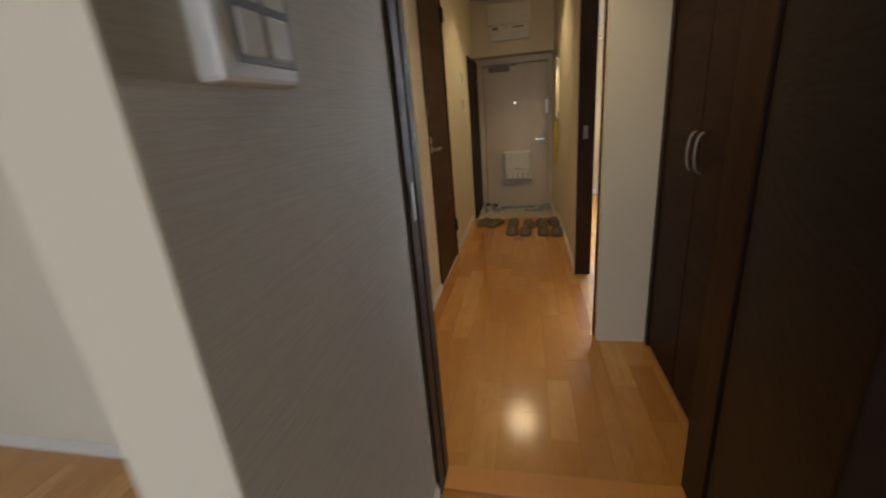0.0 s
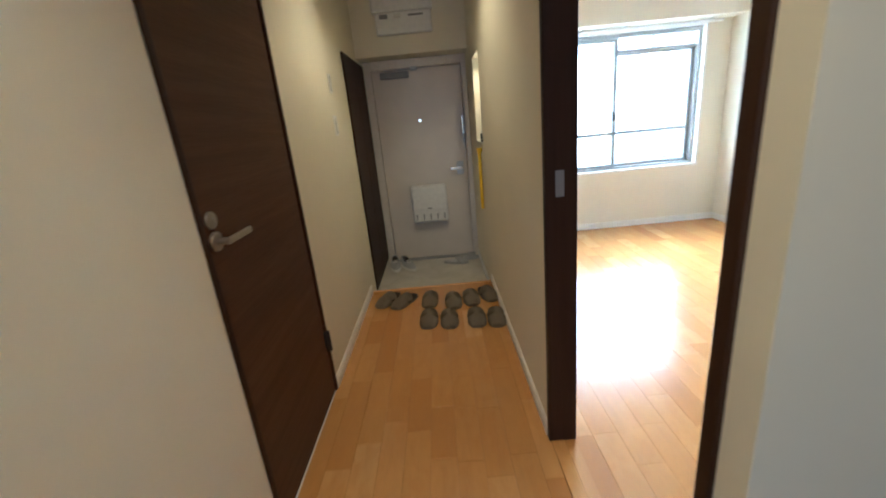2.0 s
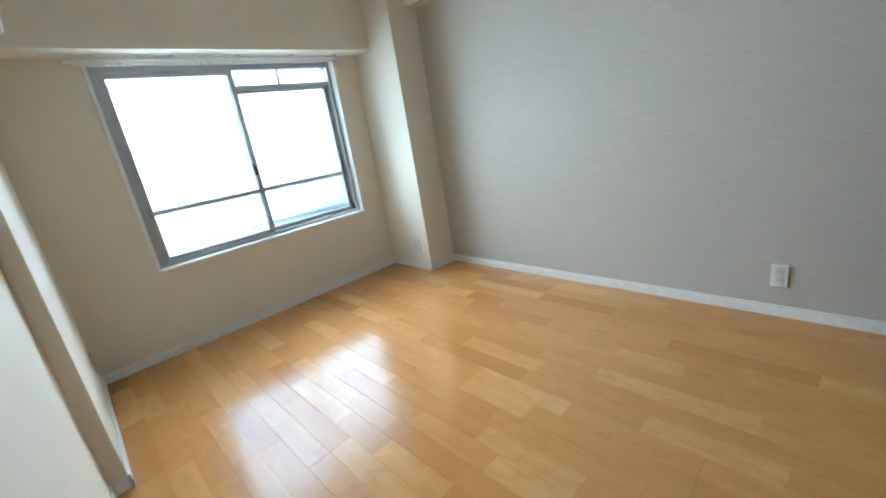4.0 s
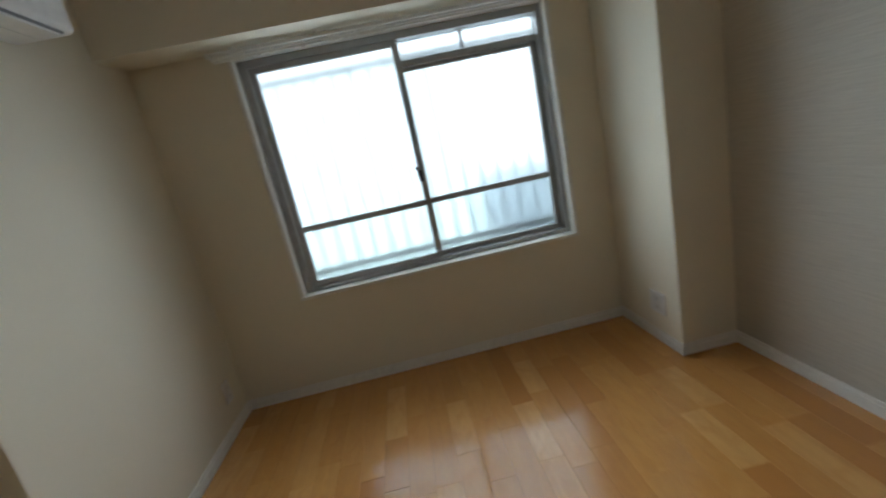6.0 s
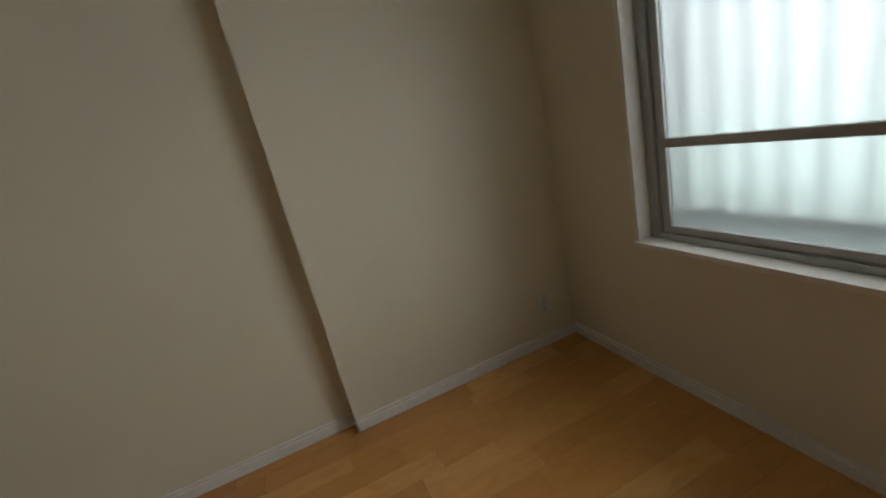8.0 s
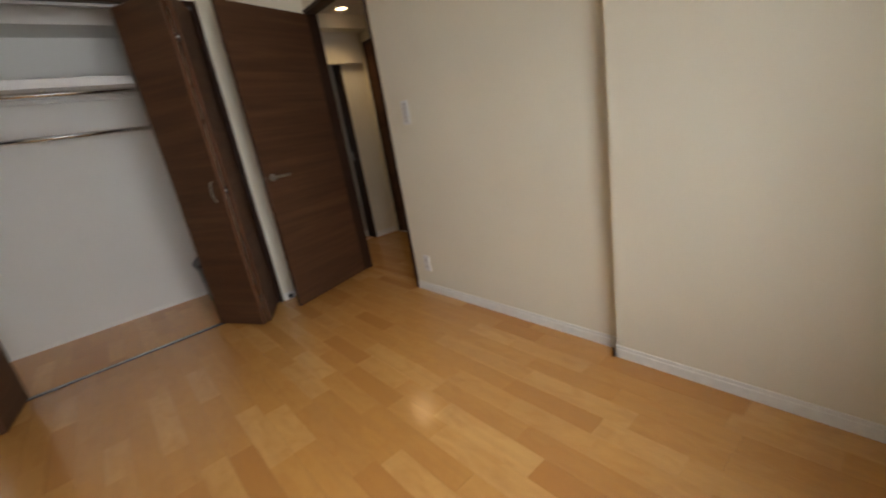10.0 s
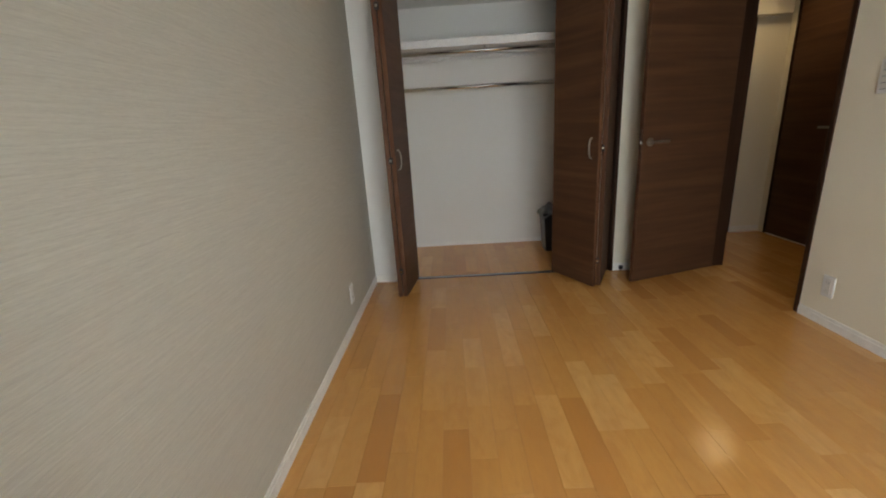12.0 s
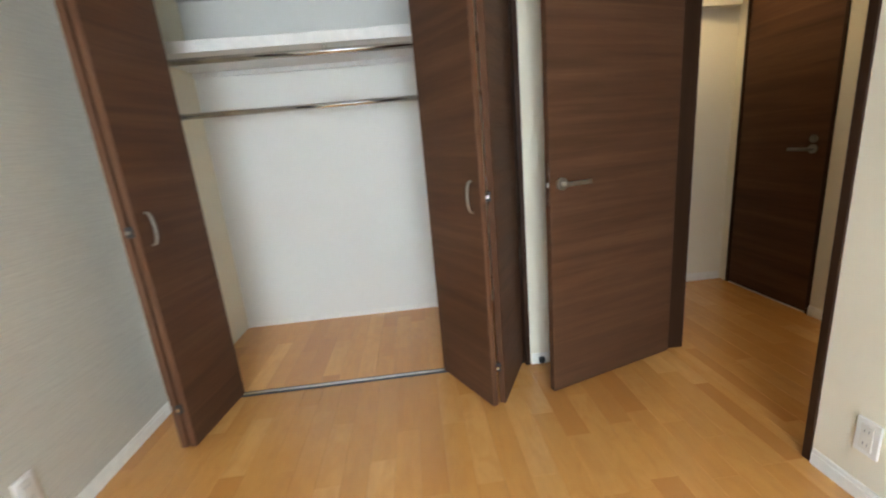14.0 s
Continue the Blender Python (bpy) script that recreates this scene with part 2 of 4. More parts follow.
def ribbon(points, across, w, t):
    """A flat bar with softened edges, w half wide and t half thick, along a line of points."""
    bm, rings = bmesh.new(), []
    for i, p in enumerate(points):
        along = (points[min(i + 1, len(points) - 1)] - points[max(i - 1, 0)]).normalized()
        up = along.cross(across).normalized()
        rings.append([bm.verts.new(p + across * (w * a) + up * (t * b)) for a, b in
                      ((1, 0.4), (0.8, 1), (-0.8, 1), (-1, 0.4), (-1, -0.4), (-0.8, -1), (0.8, -1), (1, -0.4))])
    for r0, r1 in zip(rings, rings[1:]):
        for i in range(8):
            bm.faces.new((r0[i], r0[(i + 1) % 8], r1[(i + 1) % 8], r1[i]))
    bm.faces.new(rings[0][::-1]), bm.faces.new(rings[-1])
    bmesh.ops.recalc_face_normals(bm, faces=bm.faces)
    return bm


def fresh():
    return bmesh.new()


def mesh_of(name, bm, material, smooth=False):
    me = bpy.data.meshes.new(name)
    bm.to_mesh(me)
    bm.free()
    if smooth:
        for p in me.polygons:
            p.use_smooth = len(p.vertices) <= 4
    for mt in material if isinstance(material, list) else [material]:
        me.materials.append(mt)
    return me


def part(name, bm, material, parent, label="", smooth=False):
    ob = new(name, mesh_of(name, bm, material, smooth))
    ob.parent = parent
    if label:
        ob["label"] = label
    return ob


def thing(name, at, label, category, group="", kind="", rz=0):
    ob = new(name)
    ob.empty_display_size = 0.05
    ob.matrix_world = pose(*at, 0, 0, rz)
    return tagged(ob, label, category, group, kind)


def setting(name, bm, material, label, category="wall"):
    return tagged(new(name, mesh_of(name, bm, material)), label, category, "", "structure")


def pierced(bm, axis, a0, a1, z0, z1, t0, t1, holes):
    """A wall along an axis from a0 to a1, t0 to t1 thick, with rectangular holes (a, b, za, zb), none above another."""
    def put(p, q, r, s):
        if q - p > 1e-4 and s - r > 1e-4:
            box(bm, *((p, q, t0, t1) if axis == "x" else (t0, t1, p, q)), r, s)
    at = a0
    for a, b, za, zb in sorted(holes):
        put(at, a, z0, z1)
        put(a, b, z0, za)
        put(a, b, zb, z1)
        at = b
    put(at, a1, z0, z1)
    return bm

# ---------------- large structure ----------------
HC, BC, DOORH = 2.38, 2.42, 2.15   # hall ceiling, bedroom ceiling, door opening height
GZ = -0.13                          # entrance floor

# hall
setting("wall_hall_west", pierced(fresh(), "y", 0.72, 5.40, GZ - 0.1, HC + 0.1, -0.12, 0.0,
        [(0.79, 1.469, 0.0, DOORH), (2.188, 2.95, 0.0, DOORH), (4.35, 5.21, GZ + 0.05, 1.76)]), M_WALL, "cream wallpapered hall wall with two brown doors")
setting("wall_hall_east", pierced(fresh(), "y", 2.505, 5.312, GZ - 0.1, BC + 0.1, 0.945, 1.035,
        [(4.20, 4.62, 1.04, 1.66)]), M_WALL, "cream wallpapered wall between hall and bedroom, with a lit niche")
setting("wall_door_head", box(fresh(), 0.945, 1.035, 1.575, 2.505, DOORH + 0.03, BC + 0.1), M_WALL, "cream wall above the bedroom doorway")
setting("wall_hall_stub", box(box(fresh(), 0.945, 1.185, 1.575, 1.628, 0, BC + 0.1), 1.035, 1.185, 1.628, 1.64, 0, BC + 0.1), M_WALL, "short cream wall between doorway and hall cupboard")
setting("wall_hall_south", pierced(fresh(), "x", -0.12, 1.20, 0, HC + 0.1, 0.60, 0.715, [(0.285, 1.14, 0, 2.10)]), M_WALL,
        "cream wall round the living room doorway")
bm = box(fresh(), 0.0, 1.185, 0.715, 0.93, 2.25, HC + 0.05)
setting("soffit_south", bm, M_WALL, "cream soffit at the hall ceiling above the living room door", "wall")
setting("lintel_living", box(fresh(), 0.03, 1.178, 0.715, 0.775, 1.945, 2.25, 0.003), M_WALL, "cream boxed lintel above the living room doorway", "wall")
setting("wall_entrance", pierced(fresh(), "x", -0.12, 1.035, GZ - 0.1, HC + 0.1, 5.255, 5.42, [(0.012, 0.945, GZ - 0.1, 1.81)]), M_WALL,
        "cream wall round the front door")
setting("soffit_entrance", box(fresh(), 0.0, 0.945, 4.97, 5.255, 1.79, HC + 0.05), M_WALL, "cream boxed soffit above the front door", "wall")
setting("ceiling_hall", box(fresh(), -0.12, 1.8, 0.6, 5.42, HC, HC + 0.1), M_CEIL, "cream papered hall ceiling", "ceiling")

# bedroom
bm = pierced(fresh(), "x", 0.98, 3.86, -0.1, BC + 0.1, 5.312, 5.50, [(1.585, 3.18, 0.59, 1.845)])
setting("wall_bedroom_north", bm, M_WALL, "cream wallpapered window wall of the bedroom")
setting("wall_bedroom_pier", box(fresh(), 1.035, 1.097, 4.109, 5.312, 0, BC + 0.1), M_WALL, "shallow cream wall pier beside the window wall")
setting("wall_bedroom_east", box(fresh(), 3.705, 3.84, 0.55, 5.312, 0, BC + 0.1), M_ACCENT, "grey-beige textured accent wall")
setting("wall_column", box(fresh(), 3.418, 3.705, 4.772, 5.312, 0, BC + 0.1), M_WALL, "cream wallpapered square corner column")
setting("soffit_window", box(fresh(), 1.097, 3.418, 5.09, 5.312, 1.88, BC + 0.05), M_WALL, "cream boxed soffit over the window")
setting("beam_east", box(fresh(), 3.605, 3.705, 1.64, 4.772, 2.11, BC + 0.05), M_WALL, "cream ceiling beam along the accent wall", "beam")
setting("wall_bedroom_south", box(fresh(), 1.185, 1.80, 1.576, 1.64, 0, BC + 0.1), M_WALL, "cream wall between the doorway and the closet")
# whiter closet paper stands in for direct window light on this cream strip
setting("wall_closet_corner", box(fresh(), 3.53, 3.705, 1.576, 1.64, 0, BC + 0.1), M_INT, "narrow cream wall between the closet and the accent wall, whitened for window light")
setting("wall_closet_head", box(fresh(), 1.80, 3.53, 1.576, 1.64, 2.20, BC + 0.1), M_WALL, "cream wall above the closet opening")
setting("ceiling_bedroom", box(fresh(), 1.035, 3.84, 0.5, 5.5, BC, BC + 0.1), M_CEIL, "cream papered bedroom ceiling", "ceiling")
# closet inside
bm = box(fresh(), 1.72, 3.70, 0.55, 0.655, 0, BC)
setting("wall_closet_back", bm, M_INT, "white papered back wall of the closet")
bm = box(fresh(), 1.70, 1.80, 0.655, 1.53, 0, BC)
setting("wall_closet_west", bm, M_INT, "white papered side wall of the closet")
setting("wall_closet_east", box(fresh(), 3.692, 3.704, 0.655, 1.53, 0, BC), M_WALL, "cream papered side wall of the closet")
setting("beam_closet", box(fresh(), 1.80, 3.692, 0.655, 1.00, 2.218, BC), M_INT, "white boxed beam along the top of the closet", "beam")
setting("wall_cupboard_back", box(fresh(), 1.2, 1.70, 0.58, 0.64, 0, HC), M_WALL, "plain wall closing the hall cupboard")

# living room, seen only at the start
setting("wall_living_divider", box(fresh(), 0.165, 0.30, -0.122, 0.572, 0, 2.5), M_ACCENT, "grey-beige textured end of a dividing wall")
setting("wall_divider_end", box(fresh(), 0.165, 0.30, -0.126, -0.122, 0, 2.5), M_WALL, "cream end face of the dividing wall")
setting("wall_living_north", box(fresh(), -2.9, 0.165, 0.60, 0.70, 0, 2.5), M_WALL, "cream living room wall")
setting("wall_living_northeast", box(fresh(), 1.2, 2.6, 0.50, 0.60, 0, 2.5), M_WALL, "cream living room wall beside the doorway")
setting("wall_living_west", box(fresh(), -3.0, -2.9, -4.1, 0.7, 0, 2.5), M_WALL, "cream living room wall")
setting("wall_living_east", box(fresh(), 2.6, 2.7, -4.1, 0.6, 0, 2.5), M_WALL, "cream living room wall")
setting("wall_living_south", pierced(fresh(), "x", -3.0, 2.7, 0, 2.5, -4.1, -4.0, [(-1.6, 1.2, 0.1, 2.1)]), M_WALL, "cream wall with balcony window")
setting("ceiling_living", box(fresh(), -3.0, 2.7, -4.1, 0.6, 2.5, 2.6), M_CEIL, "cream living room ceiling", "ceiling")


# skirting boards: a foot with a stepped, rounded top
def skirting(bm, p, q, nx, ny, h=0.06, t=0.009, z=0.0):
    (x0, y0), (x1, y1) = p, q
    for ta, za, zb in ((t, 0, h * 0.72), (t * 0.65, h * 0.72, h)):
        box(bm, *sorted((x0, x1 + nx * ta)) if nx else sorted((x0, x1)), *sorted((y0, y1 + ny * ta)) if ny else sorted((y0, y1)), z + za, z + zb)
    return bm


for p, q, nx, ny in (((1.035, 2.51), (1.035, 4.109), 1, 0), ((1.035, 4.109), (1.106, 4.109), 0, -1), ((1.097, 4.10), (1.097, 5.312), 1, 0),
                     ((1.106, 5.312), (3.409, 5.312), 0, -1), ((3.418, 4.763), (3.418, 5.312), -1, 0), ((3.409, 4.772), (3.705, 4.772), 0, -1),
                     ((3.705, 1.64), (3.705, 4.763), -1, 0), ((3.53, 1.64), (3.696, 1.64), 0, 1), ((1.09, 1.64), (1.79, 1.64), 0, 1)):
    setting("baseboard_bedroom", skirting(fresh(), p, q, nx, ny), M_WHITE, "white stepped skirting board round the bedroom", "baseboard")
for p, q, nx, ny in (((0.0, 1.469), (0.0, 2.188), 1, 0), ((0.0, 2.95), (0.0, 4.15), 1, 0), ((0.945, 2.51), (0.945, 4.15), -1, 0), ((0.009, 0.715), (0.285, 0.715), 0, 1)):
    setting("baseboard_hall", skirting(fresh(), p, q, nx, ny), M_WHITE, "white stepped skirting board along the hall", "baseboard")
for p, q, nx, ny in (((0.0, 4.17), (0.0, 4.34), 1, 0), ((0.945, 4.17), (0.945, 5.22), -1, 0)):
    setting("baseboard_entrance", skirting(fresh(), p, q, nx, ny, 0.07, 0.008, GZ), M_WHITE, "white stepped skirting board in the entrance", "baseboard")
for p, q, nx, ny in (((-2.9, 0.60), (0.165, 0.60), 0, -1), ((0.30, -0.12), (0.30, 0.57), 1, 0)):
    setting("baseboard_living", skirting(fresh(), p, q, nx, ny), M_WHITE, "white stepped skirting board in the living room", "baseboard")
bm = fresh()
for p, q, nx, ny in (((1.80, 0.655), (3.692, 0.655), 0, 1),):
    skirting(bm, p, q, nx, ny, 0.035, 0.006)
setting("baseboard_closet", bm, M_WHITE, "low white skirting inside the closet", "baseboard")

# sub-floors: the strips lie on them
floor_bed = setting("floor_bedroom", box(fresh(), 0.99, 3.705, 1.59, 5.312, -0.2, -0.004), M_JOINT, "glossy maple strip floor of the bedroom", "floor")
floor_hall = setting("floor_hall", box(box(fresh(), -0.1, 0.99, 0.70, 4.155, -0.2, -0.004), 0.99, 1.6, 0.70, 1.59, -0.2, -0.004), M_JOINT, "glossy maple strip floor of the hall", "floor")
floor_closet = setting("floor_closet", box(fresh(), 1.72, 3.70, 0.60, 1.59, -0.2, -0.004), M_JOINT, "matt maple strip floor of the closet", "floor")
floor_living = setting("floor_living", box(fresh(), -3.0, 2.7, -4.1, 0.605, -0.2, -0.004), M_JOINT, "maple strip floor of the living room", "floor")
setting("floor_entrance", box(fresh(), -0.1, 1.0, 4.17, 5.42, GZ - 0.1, GZ), M_TILE, "pale stone-look entrance floor, one step down", "floor")
bm = box(fresh(), 0.0, 0.945, 4.145, 4.172, GZ, 0.003, 0.004)
setting("step_trim", bm, M_SILLWOOD, "pale wooden nosing at the entrance step", "trim")
bm = box(fresh(), 0.312, 1.07, 0.605, 0.70, -0.01, 0.004, 0.002)
setting("threshold_living", bm, M_SILLWOOD, "pale wooden door threshold", "trim")
bm = box(fresh(), 0.947, 0.995, 1.659, 2.475, -0.01, 0.003, 0.001)
setting("threshold_bedroom", bm, M_PLANK, "maple threshold of the bedroom doorway", "trim")
setting("threshold_inner", box(fresh(), 0.996, 1.037, 1.659, 2.475, -0.01, 0.001), M_PLANK, "maple strip beside the bedroom threshold", "trim")

# ground and sky outside the window; greenery is only a tint in the screen
setting("ground", box(fresh(), -60, 60, -60, 90, -3.3, -3.1), M_CONC, "grey ground around the building", "ground")


def backdrop():
    bm = fresh()
    box(bm, -40, 46, 62, 62.2, -3, 45)
    ob = setting("backdrop", bm, M_SKY, "bright white overcast sky", "backdrop")
    return ob


backdrop()

# ---------------- doors ----------------


def lever(parent, side, out, z, towards, long=0.125, thick=0.009, lock=False):
    """A flat lever handle on a round rose, in the leaf's own frame: leaf along +x, thickness along y."""
    x, s, f = side, out, 0.016
    bm = fresh()
    tube(bm, (x, s * f, z), (x, s * (f + 0.010), z), 0.026, seg=28)
    rose = part("rose", bm, M_NICKEL, parent, "round satin nickel rose", True)
    bm = fresh()
    tube(bm, (x, s * (f + 0.008), z), (x, s * (f + 0.044), z), 0.010, seg=18)
    box(bm, *sorted((x - towards * 0.012, x + towards * long)), *sorted((s * (f + 0.036), s * (f + 0.048))), z - 0.009, z + 0.009, 0.003)
    part("lever_handle", bm, M_NICKEL, parent, "flat satin nickel lever handle")
    if lock:
        bm = fresh()
        tube(bm, (x, s * f, z + 0.058), (x, s * (f + 0.009), z + 0.058), 0.023, seg=28)
        box(bm, x - 0.004, x + 0.004, *sorted((s * (f + 0.008), s * (f + 0.014))), z + 0.050, z + 0.066, 0.002)
        part("thumb_turn", bm, M_NICKEL, parent, "round nickel privacy lock", True)
    return rose


def leaf_mesh(w, h, t, z0=0.008):
    return box(fresh(), 0, w, -t / 2, t / 2, z0, h, 0.0025, 2)


def inner_door(name, at, rz, w, h, material, label, handle_x, towards, faces=(1, -1), lock=False, handle_z=1.0, hinged=True):
    door = thing(name, at, label, "door", "brown inner doors", "", rz)
    part("leaf", leaf_mesh(w, h, 0.034), material, door)
    for s in faces:
        lever(door, handle_x, s, handle_z, towards, lock=lock)
    bm = box(fresh(), w - 0.0005 if handle_x > w / 2 else -0.0015, w + 0.0015 if handle_x > w / 2 else 0.0005, -0.011, 0.011, handle_z - 0.09, handle_z + 0.09)
    box(bm, *((w, w + 0.009) if handle_x > w / 2 else (-0.009, 0)), -0.007, 0.007, handle_z - 0.012, handle_z + 0.012, 0.002)
    part("latch", bm, M_CHROME, door, "chrome latch plate and bolt")
    hx = 0.0 if handle_x > w / 2 else w
    for hz in (0.28, h - 0.25) if hinged else ():
        bm = fresh()
        s = faces[0]
        tube(bm, (hx, s * 0.032, hz - 0.05), (hx, s * 0.032, hz + 0.05), 0.010, seg=12)
        box(bm, hx - 0.016, hx + 0.016, *sorted((s * 0.030, s * 0.0175)), hz - 0.048, hz + 0.048)
        part("hinge", bm, M_BLACK, door, "dark metal hinge")
    return door


def casing_y(name, x0, x1, y0, y1, h, w, label):
    """A dark door frame round an opening in a wall along y, from y0 to y1: two posts and a head, x0 to x1 deep."""
    fr = thing(name, ((x0 + x1) / 2, (y0 + y1) / 2, 0), label, "door frame", "dark door frames", "structure")
    inv = fr.matrix_world.inverted()
    for a, b in ((y0, y0 + w), (y1 - w, y1)):
        part("post", box(fresh(), x0, x1, a, b, 0, h - w, 0.003, 2, inv), M_TRIM, fr)
    part("head", box(fresh(), x0, x1, y0, y1, h - w, h, 0.003, 2, inv), M_TRIM, fr)
    return fr


def strike_plate(parent, x, y, z, face):
    inv = parent.matrix_world.inverted()
    bm = box(fresh(), x - 0.014, x + 0.014, *sorted((y, y + face * 0.0025)), z - 0.042, z + 0.042, 0.001, 1, inv)
    box(bm, x - 0.006, x + 0.007, *sorted((y + face * 0.0026, y + face * 0.0032)), z - 0.02, z + 0.02, 0, 1, inv)
    part("strike_plate", bm, M_GREYKEY, parent, "small metal strike plate")


# bedroom door, open into the room
fr = casing_y("door_frame_bedroom", 0.938, 1.042, 1.628, 2.505, DOORH + 0.03, 0.03, "dark brown wooden frame of the bedroom doorway")
strike_plate(fr, 0.985, 2.475, 1.0, -1)
ang = math.degrees(math.atan2(1.915 - 1.672, 1.768 - 1.044))
inner_door("door_bedroom", (1.046, 1.670, 0), ang, 0.762, 2.14, M_DOOR_X, "dark walnut bedroom door standing open beside the closet", 0.762 - 0.06, -1, hinged=False)

# first door of the hall (washroom) and the toilet door, both closed
casing_y("door_frame_washroom", -0.1, 0.006, 0.79, 1.469, DOORH, 0.022, "dark brown wooden frame of the washroom door")
inner_door("door_washroom", (-0.019, 0.814, 0), 90, 0.631, DOORH - 0.025, M_DOOR_X, "closed dark walnut washroom door with nickel lever", 0.631 - 0.083, -1, (-1,), True, 0.998, False)
casing_y("door_frame_toilet", -0.1, 0.006, 2.188, 2.95, DOORH, 0.022, "dark brown wooden frame of the toilet door")
inner_door("door_toilet", (-0.019, 2.926, 0), -90, 0.714, DOORH - 0.025, M_DOOR_X, "closed dark walnut toilet door with nickel lever", 0.714 - 0.040, -1, (1,), True, 0.972)

# living room door, folded back into the living room
fr = thing("door_frame_living", (0.72, 0.65, 0), "near-black wooden frame of the living room doorway", "door frame", "dark door frames", "structure")
inv = fr.matrix_world.inverted()
for a, b, c, d in ((0.285, 0.310, 0.572, 0.640), (0.285, 0.303, 0.640, 0.652), (0.285, 0.310, 0.652, 0.714), (1.07, 1.14, 0.575, 0.714)):
    part("post", box(fresh(), a, b, c, d, 0, 2.06, 0.004, 2, inv), M_TRIM, fr)
part("head", box(fresh(), 0.285, 1.14, 0.572, 0.714, 2.06, 2.12, 0.004, 2, inv), M_TRIM_H, fr)
bm = box(fresh(), 0.3095, 0.3125, 0.594, 0.620, 0.93, 1.03, 0.001, 1, inv)
part("strike_plate", bm, M_ALU, fr, "small metal strike plate")
lvd = thing("door_living", (1.09, 0.555, 0), "dark walnut living room door standing open, shade in its colour", "door", "brown inner doors", "", -111)
# leaf takes the shaded walnut copy
part("leaf", leaf_mesh(0.75, 2.05, 0.034), M_DOOR_SHADE, lvd)
for hz in (0.3, 1.8):
    bm = fresh()
    tube(bm, (0.0, 0.022, hz - 0.045), (0.0, 0.022, hz + 0.045), 0.007, seg=12)
    part("hinge", bm, M_BLACK, lvd, "dark metal hinge")

# ---------------- hall cupboard ----------------
cup = thing("hall_cupboard", (1.185, 1.17, 0), "tall dark walnut built-in cupboard, two doors with shade in their colour", "cupboard")
inv = cup.matrix_world.inverted()
part("body", box(fresh(), 1.208, 1.62, 0.78, 1.57, 0.0, HC, 0.002, 1, inv), M_TRIM, cup)
for a, b in ((0.735, 0.785), (1.535, 1.5745)):
    part("side_post", box(fresh(), 1.178, 1.215, a, b, 0, HC, 0.002, 1, inv), M_TRIM, cup)
for k, (a, b) in enumerate(((0.788, 1.181), (1.185, 1.532))):
    # door colour holds the shade on this side of the hall
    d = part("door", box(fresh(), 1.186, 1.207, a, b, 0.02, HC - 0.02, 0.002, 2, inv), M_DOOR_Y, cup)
    y = 1.145 if k == 0 else 1.213
    arc = [inv @ Vector((1.187 - 0.027 * math.sin(math.pi * i / 12) ** 0.7, y, 0.9925 - 0.068 * math.cos(math.pi * i / 12))) for i in range(13)]
    part("handle", ribbon(arc, Vector((0, 1, 0)), 0.006, 0.0035), M_NICKEL, d, "curved flat satin nickel bow handle", True)

# ---------------- entrance ----------------
# tall shoe cupboard set in the wall
shoe = thing("shoe_cupboard", (0, 4.78, GZ), "tall dark walnut shoe cupboard set into the wall", "cupboard")
inv = shoe.matrix_world.inverted()
part("body", box(fresh(), -0.11, -0.012, 4.355, 5.205, GZ + 0.055, 1.755, 0.002, 1, inv), M_TRIM, shoe)
for a, b in ((4.355, 4.778), (4.782, 5.205)):
    # same darkened walnut as the hall cupboard doors
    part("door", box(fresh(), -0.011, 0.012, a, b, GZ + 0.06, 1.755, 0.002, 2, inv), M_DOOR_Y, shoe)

# front door
fd = thing("front_door", (0.53, 5.245, GZ), "closed pale beige steel front door with letterbox", "door")
inv = fd.matrix_world.inverted()
# unseen backing, added to stop daylight leaking round the leaf
part("outer_skin", box(fresh(), 0.013, 0.944, 5.315, 5.415, GZ - 0.05, 1.80, 0, 1, inv), M_FRAME, fd)
part("leaf", box(fresh(), 0.086, 0.892, 5.237, 5.275, GZ + 0.02, 1.705, 0.003, 2, inv), M_FRONT, fd)
part("door_frame", box(fresh(), 0.013, 0.080, 5.21, 5.285, GZ, 1.788, 0.004, 2, inv), M_FRAME, fd, "painted steel door frame")
bm = box(fresh(), 0.898, 0.944, 5.21, 5.285, GZ, 1.788, 0.004, 2, inv)
part("frame_post", bm, M_FRAME, fd)
part("frame_head", box(fresh(), 0.080, 0.898, 5.21, 5.285, 1.711, 1.788, 0.004, 2, inv), M_FRAME, fd)
part("door_sill", box(fresh(), 0.080, 0.898, 5.21, 5.285, GZ, GZ + 0.018, 0.003, 2, inv), M_ALU, fd, "worn metal door sill")
bm = fresh()
box(bm, 0.16, 0.42, 5.18, 5.237, 1.630, 1.685, 0.006, 2, inv)
closer = part("door_closer", bm, M_GREYKEY, fd, "grey metal door closer")
bm = fresh()
box(bm, 0.20, 0.50, 5.17, 5.187, 1.690, 1.699, 0.002, 1, inv)
box(bm, 0.44, 0.50, 5.175, 5.225, 1.685, 1.715, 0.003, 1, inv)
part("closer_arm", bm, M_ALU, closer)
bm = fresh()
tube(bm, inv @ Vector((0.478, 5.225, 1.247)), inv @ Vector((0.478, 5.239, 1.247)), 0.014, seg=20)
part("peephole", bm, M_CHROME, fd, "small bright door viewer", True)
bm = box(fresh(), 0.790, 0.858, 5.227, 5.239, 0.71, 0.84, 0.006, 2, inv)
lk = part("lock_plate", bm, M_ALU, fd, "polished lever handle plate")
bm = fresh()
tube(bm, inv @ Vector((0.832, 5.23, 0.78)), inv @ Vector((0.832, 5.18, 0.78)), 0.014, seg=18)
